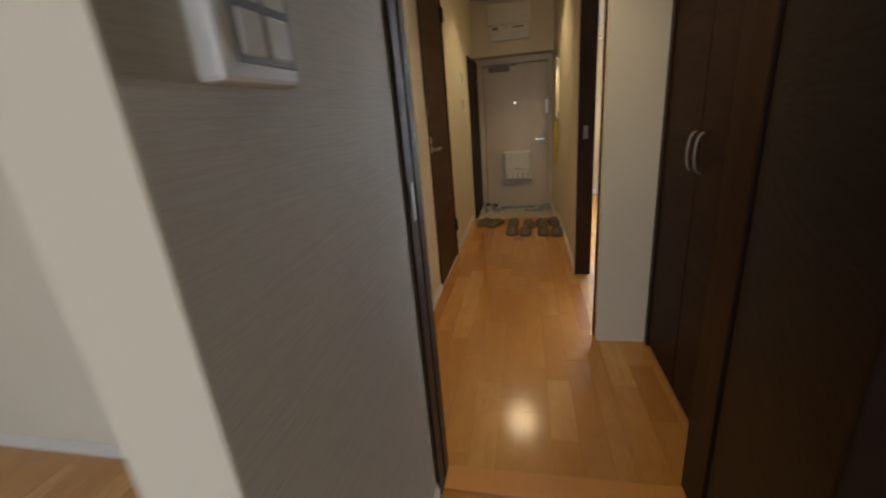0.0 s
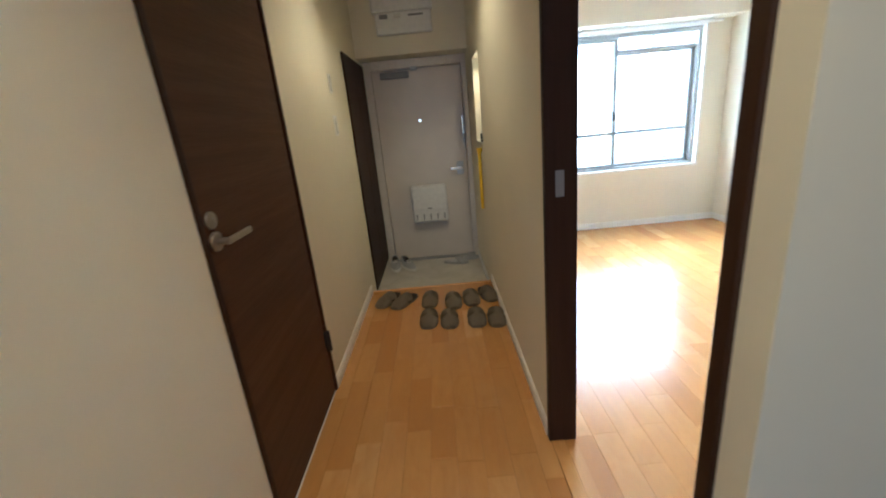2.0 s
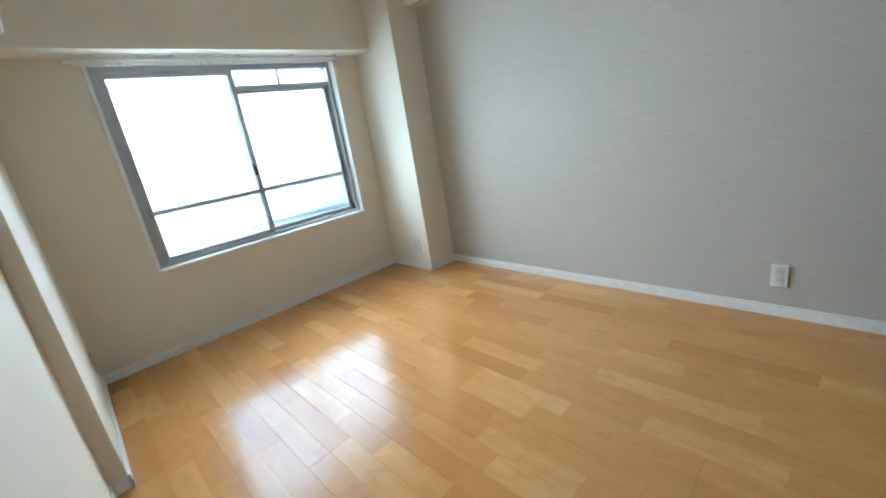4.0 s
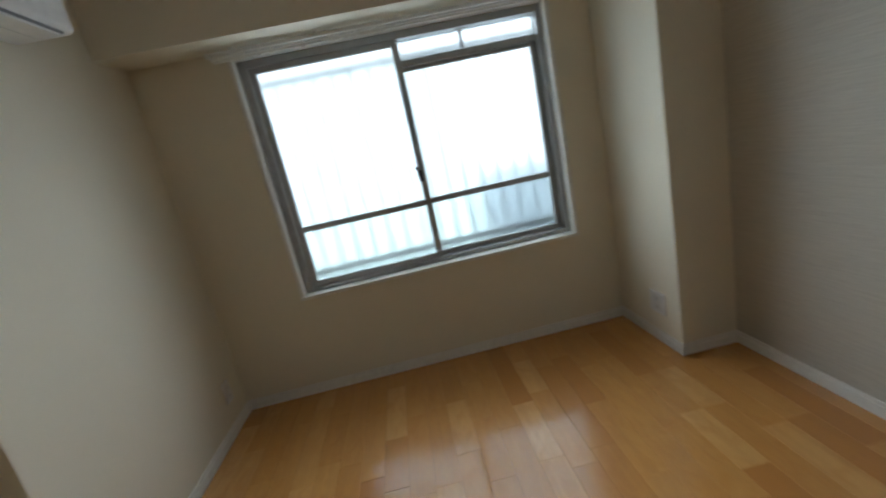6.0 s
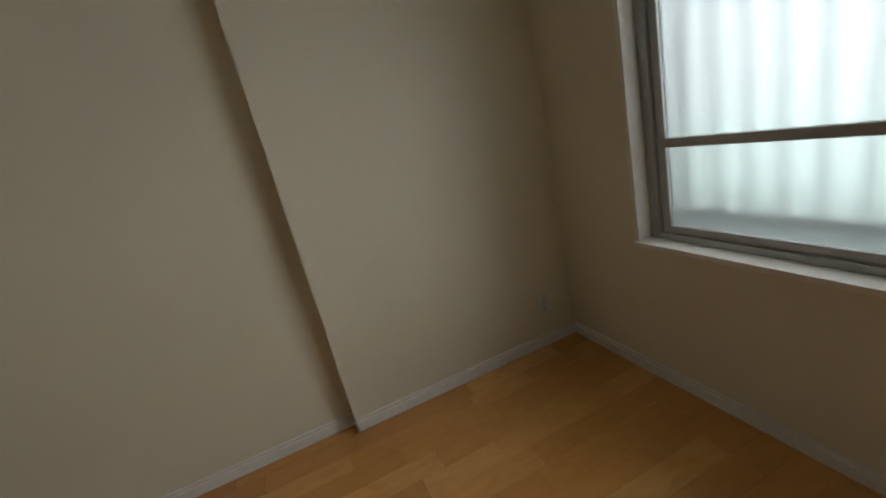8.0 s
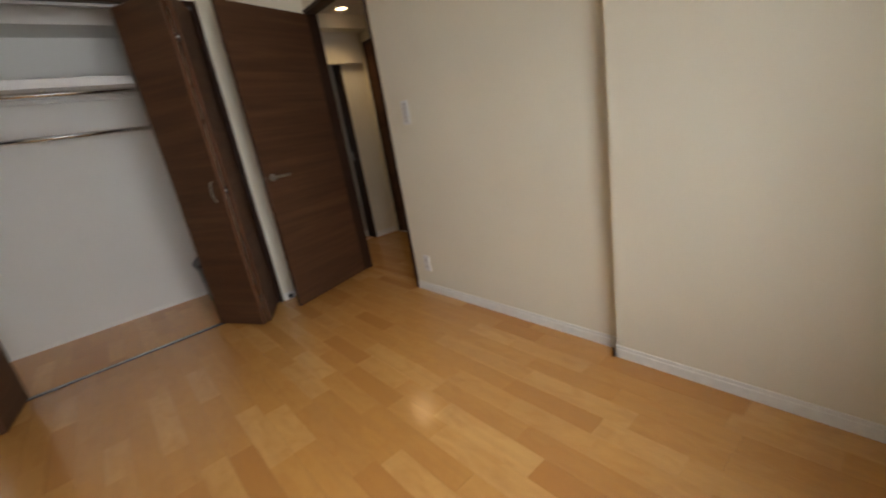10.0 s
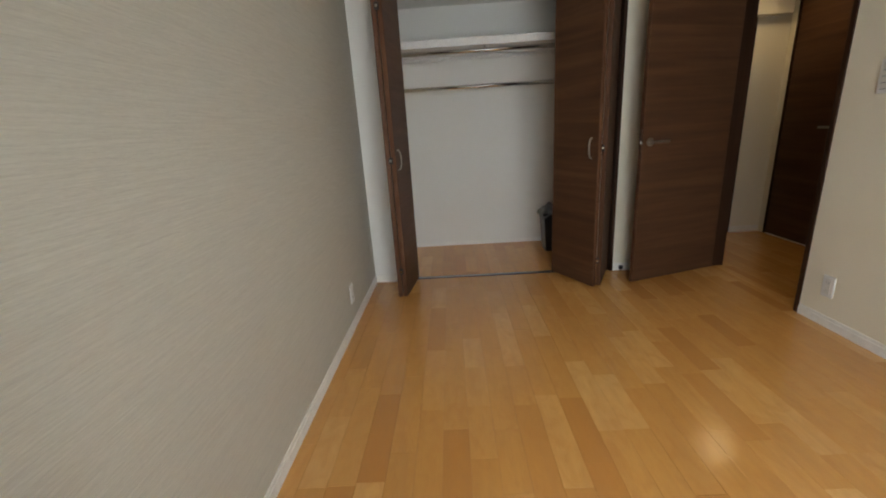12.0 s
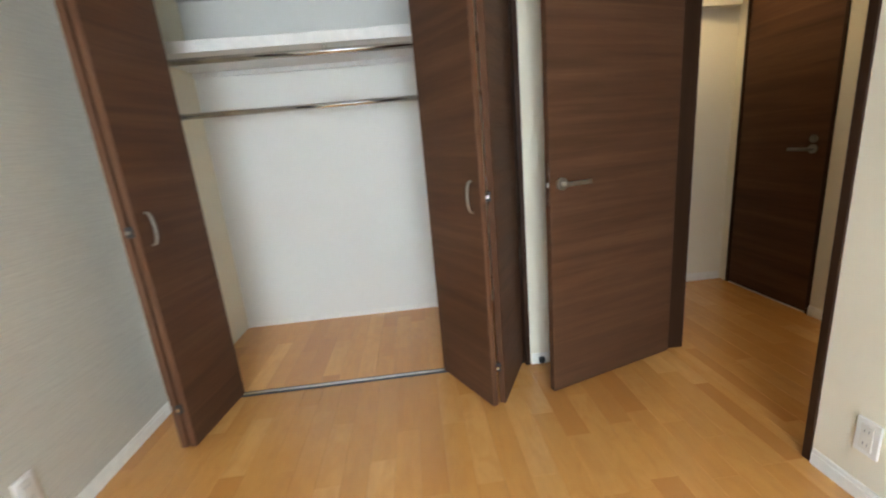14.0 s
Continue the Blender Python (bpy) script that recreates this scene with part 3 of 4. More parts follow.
box(bm, 0.722, 0.845, 5.171, 5.187, 0.768, 0.793, 0.005, 2, inv)
part("lever_handle", bm, M_CHROME, lk)
bm = box(fresh(), 0.868, 0.890, 5.22, 5.239, 1.01, 1.09, 0.004, 2, inv)
part("thumb_turn", bm, M_ALU, fd)
bm = box(fresh(), 0.866, 0.888, 5.225, 5.238, 1.09, 1.26, 0.004, 2, inv)
part("door_guard", bm, M_CHROME, fd, "chrome swing door guard")
# letterbox on the inside of the door
lb = thing("letterbox", (0.49, 5.175, 0.31), "white plastic letterbox with five slots", "letterbox")
inv = lb.matrix_world.inverted()
part("body", box(fresh(), 0.318, 0.668, 5.14, 5.237, 0.275, 0.6446, 0.026, 5, inv), M_PLASTIC, lb)
part("flap", box(fresh(), 0.330, 0.656, 5.133, 5.145, 0.4094, 0.63, 0.006, 2, inv), M_PLASTIC, lb, "white hinged flap")
for k in range(5):
    x = 0.352 + k * 0.068
    part("slot", box(fresh(), x, x + 0.012, 5.138, 5.143, 0.3086, 0.3646, 0.002, 1, inv), M_GREYKEY, lb, "dark viewing slot")
part("catch", box(fresh(), 0.472, 0.512, 5.125, 5.135, 0.4172, 0.4284, 0.002, 1, inv), M_GREYKEY, lb, "small dark catch")

# consumer unit on the soffit
bk = thing("breaker_box", (0.49, 4.94, 1.94), "white plastic breaker box with a lifted upper cover", "breaker box")
inv = bk.matrix_world.inverted()
part("body", box(fresh(), 0.209, 0.669, 4.922, 4.97, 1.938, 2.103, 0.010, 2, inv), M_PLASTIC, bk)
part("cover", box(fresh(), 0.187, 0.683, 4.897, 4.97, 2.098, 2.318, 0.012, 2, inv), M_PLASTIC, bk, "white raised cover")
for a, b in ((0.247, 0.312), (0.362, 0.417)):
    part("switch", box(fresh(), a, b, 4.912, 4.924, 2.055, 2.085, 0.002, 1, inv), M_GREYKEY if a < 0.3 else M_IVORY, bk, "small dark breaker switch" if a < 0.3 else "")
part("label_strip", box(fresh(), 0.482, 0.602, 4.9205, 4.923, 2.061, 2.077, 0, 1, inv), M_GREYKEY, bk, "grey printed strip")

# ---------------- switches and outlets ----------------


def wall_plate(name, at, rz, label, category, w=0.07, h=0.12, kind=0):
    """A wall plate in its own frame: it lies in the x-z plane and faces -y."""
    pl = thing(name, at, label, category, "", "", rz)
    part("plate", box(fresh(), -w / 2, w / 2, -0.009, 0.0, -h / 2, h / 2, 0.004, 2), M_PLASTIC, pl)
    if kind == 0:      # switches in a row
        n = 4 if h > 0.13 else 3
        part("surround", box(fresh(), -w * 0.26, w * 0.26, -0.0105, -0.008, -h * 0.38, h * 0.38, 0.001, 1), M_GREYKEY, pl, "thin grey key surround")
        for k in range(n):
            z0 = -h * 0.37 + k * h * 0.74 / n
            part("key", box(fresh(), -w * 0.25, w * 0.25, -0.0135, -0.009, z0 + 0.002, z0 + h * 0.74 / n - 0.002, 0.0015, 1), M_IVORY, pl)
    else:              # sockets
        part("insert", box(fresh(), -w * 0.25, w * 0.25, -0.0115, -0.008, -h * 0.36, h * 0.36, 0.001, 1), M_IVORY, pl)
        for k in range(2):
            z0 = -0.022 + 0.044 * k
            for dx in (-0.006, 0.006):
                part("slot", box(fresh(), dx - 0.001, dx + 0.001, -0.0122, -0.011, z0 - 0.005, z0 + 0.005), M_GREYKEY, pl)
    return pl


wall_plate("light_switch", (0.0, 1.622, 1.295), 90, "white four-key light switch beside the washroom door", "light switch", 0.085, 0.135)
wall_plate("light_switch", (1.035, 2.72, 1.277), 90, "white light switch plate beside the bedroom doorway", "light switch", 0.072, 0.15)
wall_plate("light_switch", (0.0, 3.86, 1.50), 90, "small white switch plate near the entrance", "light switch", 0.05, 0.11)
wall_plate("light_switch", (0.0, 3.84, 1.256), 90, "white switch plate near the entrance", "light switch", 0.07, 0.12)
wall_plate("wall_outlet", (1.035, 2.662, 0.225), 90, "white double wall outlet near the doorway", "wall outlet", 0.07, 0.12, 1)
wall_plate("wall_outlet", (3.705, 2.415, 0.225), -90, "white wall outlet on the accent wall", "wall outlet", 0.07, 0.12, 1)
wall_plate("wall_outlet", (3.418, 4.94, 0.222), -90, "white double wall outlet low on the column", "wall outlet", 0.12, 0.12, 1)
wall_plate("wall_outlet", (1.097, 5.14, 0.226), 90, "white wall outlet beside the window wall", "wall outlet", 0.07, 0.12, 1)

# panel on the dividing wall
pan = thing("control_panel", (0.30, 0.027, 1.35), "white wall control panel with dark framed keys", "control panel")
inv = pan.matrix_world.inverted()
part("case", box(fresh(), 0.30, 0.332, -0.040, 0.094, 1.235, 1.475, 0.006, 2, inv), M_PLASTIC, pan)
part("face", box(fresh(), 0.3325, 0.335, -0.018, 0.086, 1.253, 1.465, 0.001, 1, inv), M_GREYKEY, pan, "dark key surround")
for r in range(4):
    for c in range(2):
        y0, z0 = -0.012 + c * 0.049, 1.26 + r * 0.051
        part("key", box(fresh(), 0.334, 0.338, y0, y0 + 0.040, z0, z0 + 0.042, 0.002, 1, inv), M_IVORY, pan)

# ---------------- downlights ----------------


def downlight(x, y, z):
    dl = thing("downlight", (x, y, z), "round recessed warm white ceiling downlight", "downlight", "hall downlights")
    bm = fresh()
    tube(bm, (0, 0, -0.008), (0, 0, 0.0), 0.062, 0.066, 36)
    part("rim", bm, M_PLASTIC, dl, "white rim")
    bm = fresh()
    tube(bm, (0, 0, -0.011), (0, 0, -0.0085), 0.050, 0.050, 36)
    part("diffuser", bm, M_LAMP, dl, "glowing warm diffuser")


downlight(0.37, 1.11, HC)
downlight(0.515, 3.55, HC)
dl = thing("niche_light", (0.99, 4.40, 1.66), "tiny round lamp in the top of the niche", "lamp")
bm = fresh()
tube(bm, (0, 0, -0.010), (0, 0, 0.0), 0.016, 0.018, 24)
part("lens", bm, M_NLAMP, dl, "glowing lens")
setting("niche_trim", box(fresh(), 0.938, 1.034, 4.202, 4.618, 1.041, 1.052, 0.002, 1), M_WHITE, "white niche sill", "trim")
bt = thing("spray_bottle", (0.952, 4.24, 1.052), "small dark bottle with pale cap in the niche", "bottle")
bm = fresh()
tube(bm, (0, 0, 0.0), (0, 0, 0.06), 0.018, seg=18)
part("body", bm, M_DARKPL, bt, "", True)
bm = fresh()
tube(bm, (0, 0, 0.06), (0, 0, 0.08), 0.013, 0.010, 18)
part("cap", bm, M_PLASTIC, bt, "pale cap", True)
sh = thing("shoehorn", (0.938, 4.30, 1.00), "long yellow plastic shoehorn hanging on the wall", "shoehorn")
bm = fresh()
for k in range(12):
    z0, z1 = -0.03 - k * 0.035, -0.03 - (k + 1) * 0.035
    w0, w1 = 0.010 + 0.010 * k / 12, 0.010 + 0.010 * (k + 1) / 12
    vs = [bm.verts.new(v) for v in ((-0.012, -w0, z0), (-0.026, 0, z0), (-0.012, w0, z0), (-0.002, 0, z0), (-0.012, -w1, z1), (-0.026, 0, z1), (-0.012, w1, z1), (-0.002, 0, z1))]
    for i in range(4):
        bm.faces.new((vs[i], vs[(i + 1) % 4], vs[4 + (i + 1) % 4], vs[4 + i]))
    if k == 0:
        bm.faces.new(vs[:4])
    if k == 11:
        bm.faces.new(vs[4:][::-1])
bmesh.ops.remove_doubles(bm, verts=bm.verts, dist=0.0005)
part("blade", bm, M_YELLOW, sh)
bm = fresh()
tube(bm, (-0.014, 0, -0.035), (-0.014, 0, 0.008), 0.014, 0.022, 16)
part("grip", bm, M_YELLOW, sh)
bm = fresh()
tube(bm, (0.010, 0, 0.0), (-0.015, 0, 0.0), 0.004, seg=10)
box(bm, 0.004, 0.009, -0.012, 0.012, -0.02, 0.03, 0.002, 1)
part("hook", bm, M_CHROME, sh, "small metal hook")

# ---------------- slippers and shoes ----------------


def outline(n, length, width, waist=0.12, power=0.82):
    pts = []
    for k in range(n):
        a = 2 * math.pi * k / n
        y = math.cos(a)
        w = 1.0 - waist * (0.5 - 0.5 * math.cos(math.pi * (y + 0.2)))
        pts.append((math.copysign(abs(math.sin(a)) ** power, math.sin(a)) * width / 2 * w, math.copysign(abs(y) ** power, y) * length / 2))
    return pts


def slipper(at, rz, label):
    """A closed-toe cloth slipper, its heel pointing +y."""
    sl = thing("slipper", at, label, "slipper", "pairs of house slippers", "", rz)
    pts = outline(40, 0.272, 0.112, 0.08, 0.62)
    for nm, z0, z1, s, mt, lb in (("sole", 0.0, 0.012, 1.0, M_SLIP, ""), ("footbed", 0.012, 0.017, 0.93, M_SLIPIN, "dark woven footbed")):
        bm = fresh()
        lo = [bm.verts.new((x * s, y * s, z0)) for x, y in pts]
        hi = [bm.verts.new((x * s, y * s, z1)) for x, y in pts]
        bm.faces.new(lo[::-1]), bm.faces.new(hi)
        for i in range(40):
            bm.faces.new((lo[i], lo[(i + 1) % 40], hi[(i + 1) % 40], hi[i]))
        part(nm, bm, mt, sl, lb)
    bm = fresh()
    rows = []
    for j in range(11):
        y = -0.133 + 0.172 * (j / 10)
        half = max(max((abs(px) for px, py in pts if abs(py - y) < 0.012), default=0.02), 0.012) + 0.001
        rise = 0.052 * math.sin(min(1.0, (j / 10) * 1.15 + 0.12) * math.pi / 2) ** 0.8
        dip = 0.018 if j == 10 else 0.0
        row = []
        for i in range(13):
            a = math.pi * i / 12
            row.append(bm.verts.new((half * math.cos(a), y - dip * (1 - math.sin(a)) + 0.006 * math.sin(a) * (j == 10), 0.005 + rise * math.sin(a) ** 0.75)))
        rows.append(row)
    for r0, r1 in zip(rows, rows[1:]):
        for i in range(12):
            bm.faces.new((r0[i], r0[i + 1], r1[i + 1], r1[i]))
    bm.faces.new(rows[0])
    up = part("upper", bm, M_SLIP, sl, "", True)
    so = up.modifiers.new("thick", "SOLIDIFY")
    so.thickness, so.offset = 0.004, -1
    bm = bent(fresh(), [v_co for v_co in [(0.050 * math.cos(math.pi * i / 10), 0.036 + 0.006 * math.sin(math.pi * i / 10), 0.006 + 0.053 * math.sin(math.pi * i / 10) ** 0.75) for i in range(11)]], 0.003, 8)
    part("binding", bm, M_SLIPIN, sl, "dark edge binding", True)
    return sl


for x, y, rz in ((0.155, 3.955, -24), (0.278, 3.905, -30), (0.463, 3.895, -4), (0.625, 3.84, 2), (0.752, 3.865, 3), (0.876, 3.90, 12),
                 (0.458, 3.60, -2), (0.588, 3.575, 1), (0.762, 3.56, 0), (0.888, 3.54, -3)):
    slipper((x, y, 0.0), rz, "grey-brown woven house slipper on the hall floor")


def sneaker(at, rz):
    sn = thing("sneaker", at, "pale grey low canvas shoe on the entrance floor", "shoe", "pair of pale shoes", "", rz)
    pts = outline(32, 0.27, 0.095, 0.16)
    bm = fresh()
    lo = [bm.verts.new((x, y, 0)) for x, y in pts]
    hi = [bm.verts.new((x * 0.97, y * 0.98, 0.025)) for x, y in pts]
    bm.faces.new(lo[::-1]), bm.faces.new(hi)
    for i in range(32):
        bm.faces.new((lo[i], lo[(i + 1) % 32], hi[(i + 1) % 32], hi[i]))
    part("sole", bm, M_WHITE, sn, "white rubber sole")
    bm = fresh()
    rings = []
    for k, (s, z) in enumerate(((0.95, 0.024), (0.90, 0.045), (0.78, 0.062), (0.62, 0.07))):
        rings.append([bm.verts.new((x * s, y * (s + 0.05 if k else 0.97) + 0.012 * k, z + (0.028 * k / 3 if y > 0.02 else 0))) for x, y in pts])
    for r0, r1 in zip(rings, rings[1:]):
        for i in range(32):
            bm.faces.new((r0[i], r0[(i + 1) % 32], r1[(i + 1) % 32], r1[i]))
    part("upper", bm, M_SHOE, sn, "", True)
    bm = fresh()
    bm.faces.new([bm.verts.new((x * 0.60, y * 0.64 + 0.034, 0.064 + (0.022 if y > 0.02 else 0))) for x, y in pts])
    part("lining", bm, M_SHOEDARK, sn, "dark lining")
    bm = fresh()
    for k in range(4):
        box(bm, -0.022, 0.022, -0.055 + k * 0.018, -0.049 + k * 0.018, 0.060 + k * 0.004, 0.068 + k * 0.004, 0.002, 1)
    part("laces", bm, M_WHITE, sn, "white laces")


sneaker((0.095, 5.04, GZ), 8)
sneaker((0.225, 5.01, GZ), 30)


def sandal(at, rz):
    sd = thing("sandal", at, "flat pale grey slip-on sandal by the front door", "sandal", "pair of pale sandals", "", rz)
    pts = outline(32, 0.25, 0.092, 0.16)
    bm = fresh()
    lo = [bm.verts.new((x, y, 0)) for x, y in pts]
    hi = [bm.verts.new((x * 0.98, y * 0.98, 0.022)) for x, y in pts]
    bm.faces.new(lo[::-1]), bm.faces.new(hi)
    for i in range(32):
        bm.faces.new((lo[i], lo[(i + 1) % 32], hi[(i + 1) % 32], hi[i]))
    part("sole", bm, M_SHOE, sd)
    bm = fresh()
    arcs = [[(0.048 * math.cos(a), y, 0.015 + 0.048 * math.sin(a)) for a in [math.pi * i / 10 for i in range(11)]] for y in (-0.085, -0.02)]
    vs = [[bm.verts.new(p) for p in arc] for arc in arcs]
    for i in range(10):
        bm.faces.new((vs[0][i], vs[0][i + 1], vs[1][i + 1], vs[1][i]))
    st = part("strap", bm, M_SHOE, sd, "broad strap", True)
    st.modifiers.new("thick", "SOLIDIFY").thickness = 0.004


sandal((0.70, 5.03, GZ), 74)
sandal((0.815, 5.13, GZ), 80)

# ---------------- bedroom window ----------------
win = thing("window_1", (2.385, 5.36, 0.60), "aluminium sliding window with frosted panes and a transom", "window", "", "structure")
inv = win.matrix_world.inverted()
# white inner lining and sill
for nm, a in (("sill", (1.565, 3.20, 5.292, 5.385, 0.572, 0.592)), ("lining", (1.565, 1.587, 5.300, 5.385, 0.592, 1.862)),
              ("lining", (3.178, 3.20, 5.300, 5.385, 0.592, 1.862)), ("lining", (1.587, 3.178, 5.300, 5.385, 1.843, 1.862))):
    part(nm, box(fresh(), *a, 0.003, 2, inv), M_WHITE, win, "white painted window lining" if nm == "lining" else "white painted window sill")
# outer aluminium frame
for a in ((1.587, 1.628, 5.365, 5.46, 0.592, 1.843), (3.150, 3.178, 5.365, 5.46, 0.592, 1.843), (1.628, 3.150, 5.365, 5.46, 0.592, 0.616), (1.628, 3.150, 5.365, 5.46, 1.806, 1.843)):
    part("outer_frame", box(fresh(), *a, 0.002, 1, inv), M_ALU, win, "grey aluminium frame")


def sash(x0, x1, y, z0, z1, rail, stile=0.034):
    s = part("sash", box(fresh(), x0, x0 + stile, y - 0.014, y + 0.014, z0, z1, 0.002, 1, inv), M_ALU, win, "grey aluminium sliding sash")
    for a in ((x1 - stile, x1, z0, z1), (x0 + stile, x1 - stile, z0, z0 + 0.03), (x0 + stile, x1 - stile, z1 - 0.03, z1), (x0 + stile, x1 - stile, rail - 0.016, rail + 0.016)):
        part("rail", box(fresh(), a[0], a[1], y - 0.014, y + 0.014, a[2], a[3], 0.002, 1, inv), M_ALU, s)
    for za, zb in ((z0 + 0.03, rail - 0.016), (rail + 0.016, z1 - 0.03)):
        g = part("pane", box(fresh(), x0 + stile, x1 - stile, y - 0.0025, y + 0.0025, za, zb, 0, 1, inv), M_GLASS, s, "frosted glass pane")
        g.visible_shadow = False
    return s


sash(1.630, 2.402, 5.392, 0.614, 1.808, 0.946)
sash(2.366, 3.150, 5.428, 0.614, 1.682, 0.946)
# transom over the fixed side
part("transom_bar", box(fresh(), 2.366, 3.150, 5.385, 5.455, 1.670, 1.704, 0.002, 1, inv), M_ALU, win)
part("transom_post", box(fresh(), 2.366, 2.400, 5.385, 5.455, 1.704, 1.808, 0.002, 1, inv), M_ALU, win)
part("glazing_bar", box(fresh(), 2.738, 2.752, 5.40, 5.446, 1.704, 1.808, 0.001, 1, inv), M_ALU, win)
for a, b in ((2.400, 2.738), (2.752, 3.150)):
    g = part("pane", box(fresh(), a, b, 5.42, 5.425, 1.704, 1.808, 0, 1, inv), M_GLASS, win, "frosted glass pane")
    g.visible_shadow = False
bm = box(fresh(), 2.362, 2.386, 5.366, 5.380, 1.066, 1.130, 0.005, 2, inv)
tube(bm, inv @ Vector((2.372, 5.374, 1.096)), inv @ Vector((2.372, 5.352, 1.096)), 0.011, seg=18)
box(bm, 2.356, 2.369, 5.345, 5.354, 1.092, 1.150, 0.005, 2, inv)
box(bm, 2.350, 2.361, 5.346, 5.353, 1.135, 1.153, 0.004, 2, inv)
part("crescent_latch", bm, M_DARKPL, win, "dark crescent window latch")

# curtain rail with runners under the soffit
rail = thing("curtain_rail", (2.385, 5.27, 1.87), "white double curtain rail with gliders", "curtain rail")
inv2 = rail.matrix_world.inverted()
for y in (5.245, 5.295):
    bm = box(fresh(), 1.50, 3.28, y - 0.010, y + 0.010, 1.852, 1.868, 0.002, 1, inv2)
    part("track", bm, M_PLASTIC, rail)
    for x in (1.495, 3.278):
        part("end_cap", box(fresh(), x, x + 0.010, y - 0.013, y + 0.013, 1.848, 1.872, 0.002, 1, inv2), M_PLASTIC, rail)
for x in (1.62, 2.02, 2.42, 2.82, 3.18):
    part("bracket", box(fresh(), x - 0.012, x + 0.012, 5.235, 5.312, 1.869, 1.881, 0.002, 1, inv2), M_WHITE, rail)
for k, x in enumerate([1.53 + 0.017 * i for i in range(9)] + [1.74, 1.80, 1.95, 2.08, 2.10, 2.12, 2.16, 2.20] + [2.235 + 0.016 * i for i in range(8)]):
    bm = fresh()
    box(bm, x - 0.005, x + 0.005, 5.240, 5.250, 1.832, 1.853, 0.002, 1, inv2)
    tube(bm, inv2 @ Vector((x, 5.243, 1.828)), inv2 @ Vector((x, 5.247, 1.828)), 0.009, seg=12)
    part("glider", bm, M_WHITE, rail)

# air conditioner on the pier
ac = thing("air_conditioner", (1.097, 4.31, 1.84), "white wall-mounted air conditioner near the ceiling", "air conditioner")
inv2 = ac.matrix_world.inverted()
part("body", box(fresh(), 1.097, 1.30, 3.92, 4.71, 1.84, 2.10, 0.02, 3, inv2), M_PLASTIC, ac)
part("outlet", box(fresh(), 1.20, 1.29, 3.96, 4.66, 1.833, 1.842, 0.002, 1, inv2), M_GREYKEY, ac, "grey air outlet")
part("louvre", box(fresh(), 1.215, 1.285, 3.97, 4.65, 1.825, 1.833, 0.002, 1, inv2), M_PLASTIC, ac, "white louvre flap")

# window grille outside, and what stands beyond it
gr = thing("window_grille", (2.385, 5.57, 0.6), "aluminium window grille of upright bars", "window grille")
inv2 = gr.matrix_world.inverted()
for z in (0.655, 1.752):
    part("rail", box(fresh(), 1.55, 3.22, 5.545, 5.57, z - 0.016, z + 0.016, 0.002, 1, inv2), M_ALU, gr)
for k in range(16):
    x = 1.58 + k * 0.107
    part("bar", box(fresh(), x - 0.009, x + 0.009, 5.60, 5.62, 0.60, 1.80, 0.002, 1, inv2), M_ALU, gr)
for x in (1.56, 3.21):
    part("mount", box(fresh(), x - 0.015, x + 0.015, 5.50, 5.56, 1.70, 1.74, 0.002, 1, inv2), M_ALU, gr)

# corridor outside
setting("corridor_floor", box(fresh(), -2.0, 8.0, 5.5, 7.2, -0.25, -0.12), M_CONC, "grey concrete access corridor", "floor")
bm0 = box(fresh(), 2.86, 5.6, 6.40, 6.412, -0.12, 1.0)
for k in range(18):
    setting("parapet_rib", box(fresh(), 2.88 + k * 0.15, 2.92 + k * 0.15, 6.390, 6.399, 0.34, 1.0), M_RIB, "shallow grey rib of the parapet panel", "parapet")
screen = thing("corridor_screen", (1.3, 6.42, -0.12), "pale translucent ribbed corridor screen with grey rails", "screen", "", "structure")
inv2 = screen.matrix_world.inverted()
for z, d in ((0.318, 0.014), (2.0, 0.016)):
    part("rail", box(fresh(), -1.8, 5.6, 6.372, 6.388, z - d, z + d, 0.003, 1, inv2), M_ALU, screen)
for k in range(26):
    x = -1.5 + k * 0.168
    # lower panels carry the green of the unbuilt greenery
    part("panel", box(fresh(), x, x + 0.152, 6.42, 6.424, 0.30, 0.93, 0, 1, inv2), M_GREEN, screen, "pale panel tinted green for greenery beyond").visible_shadow = False
    part("upper_panel", box(fresh(), x, x + 0.152, 6.42, 6.424, 0.934, 1.99, 0, 1, inv2), M_CLEAR, screen, "clear ribbed panel").visible_shadow = False
    part("rib", box(fresh(), x + 0.150, x + 0.170, 6.405, 6.409, 0.30, 1.99, 0, 1, inv2), M_RIB, screen, "darker overlap rib").visible_shadow = False
setting("parapet", bm0, M_MILK, "grey-blue ribbed plastic parapet panel outside the window", "parapet")

# ---------------- bedroom closet ----------------
cl = thing("closet_frame", (2.665, 1.585, 0), "dark walnut frame and metal floor track of the bedroom closet", "closet frame", "", "structure")
inv2 = cl.matrix_world.inverted()
for a, b in ((1.80, 1.826), (3.504, 3.53)):
    part("jamb", box(fresh(), a, b, 1.525, 1.652, 0, 2.174, 0.002, 1, inv2), M_TRIM, cl)
part("head", box(fresh(), 1.80, 3.53, 1.525, 1.652, 2.174, 2.20, 0.002, 1, inv2), M_TRIM_H, cl)
part("upper_track", box(fresh(), 1.83, 3.50, 1.585, 1.615, 2.156, 2.173, 0.002, 1, inv2), M_ALU, cl, "aluminium upper track")
part("lower_track", box(fresh(), 1.826, 3.504, 1.592, 1.612, -0.001, 0.006, 0.001, 1, inv2), M_CHROME, cl, "bright metal floor track")
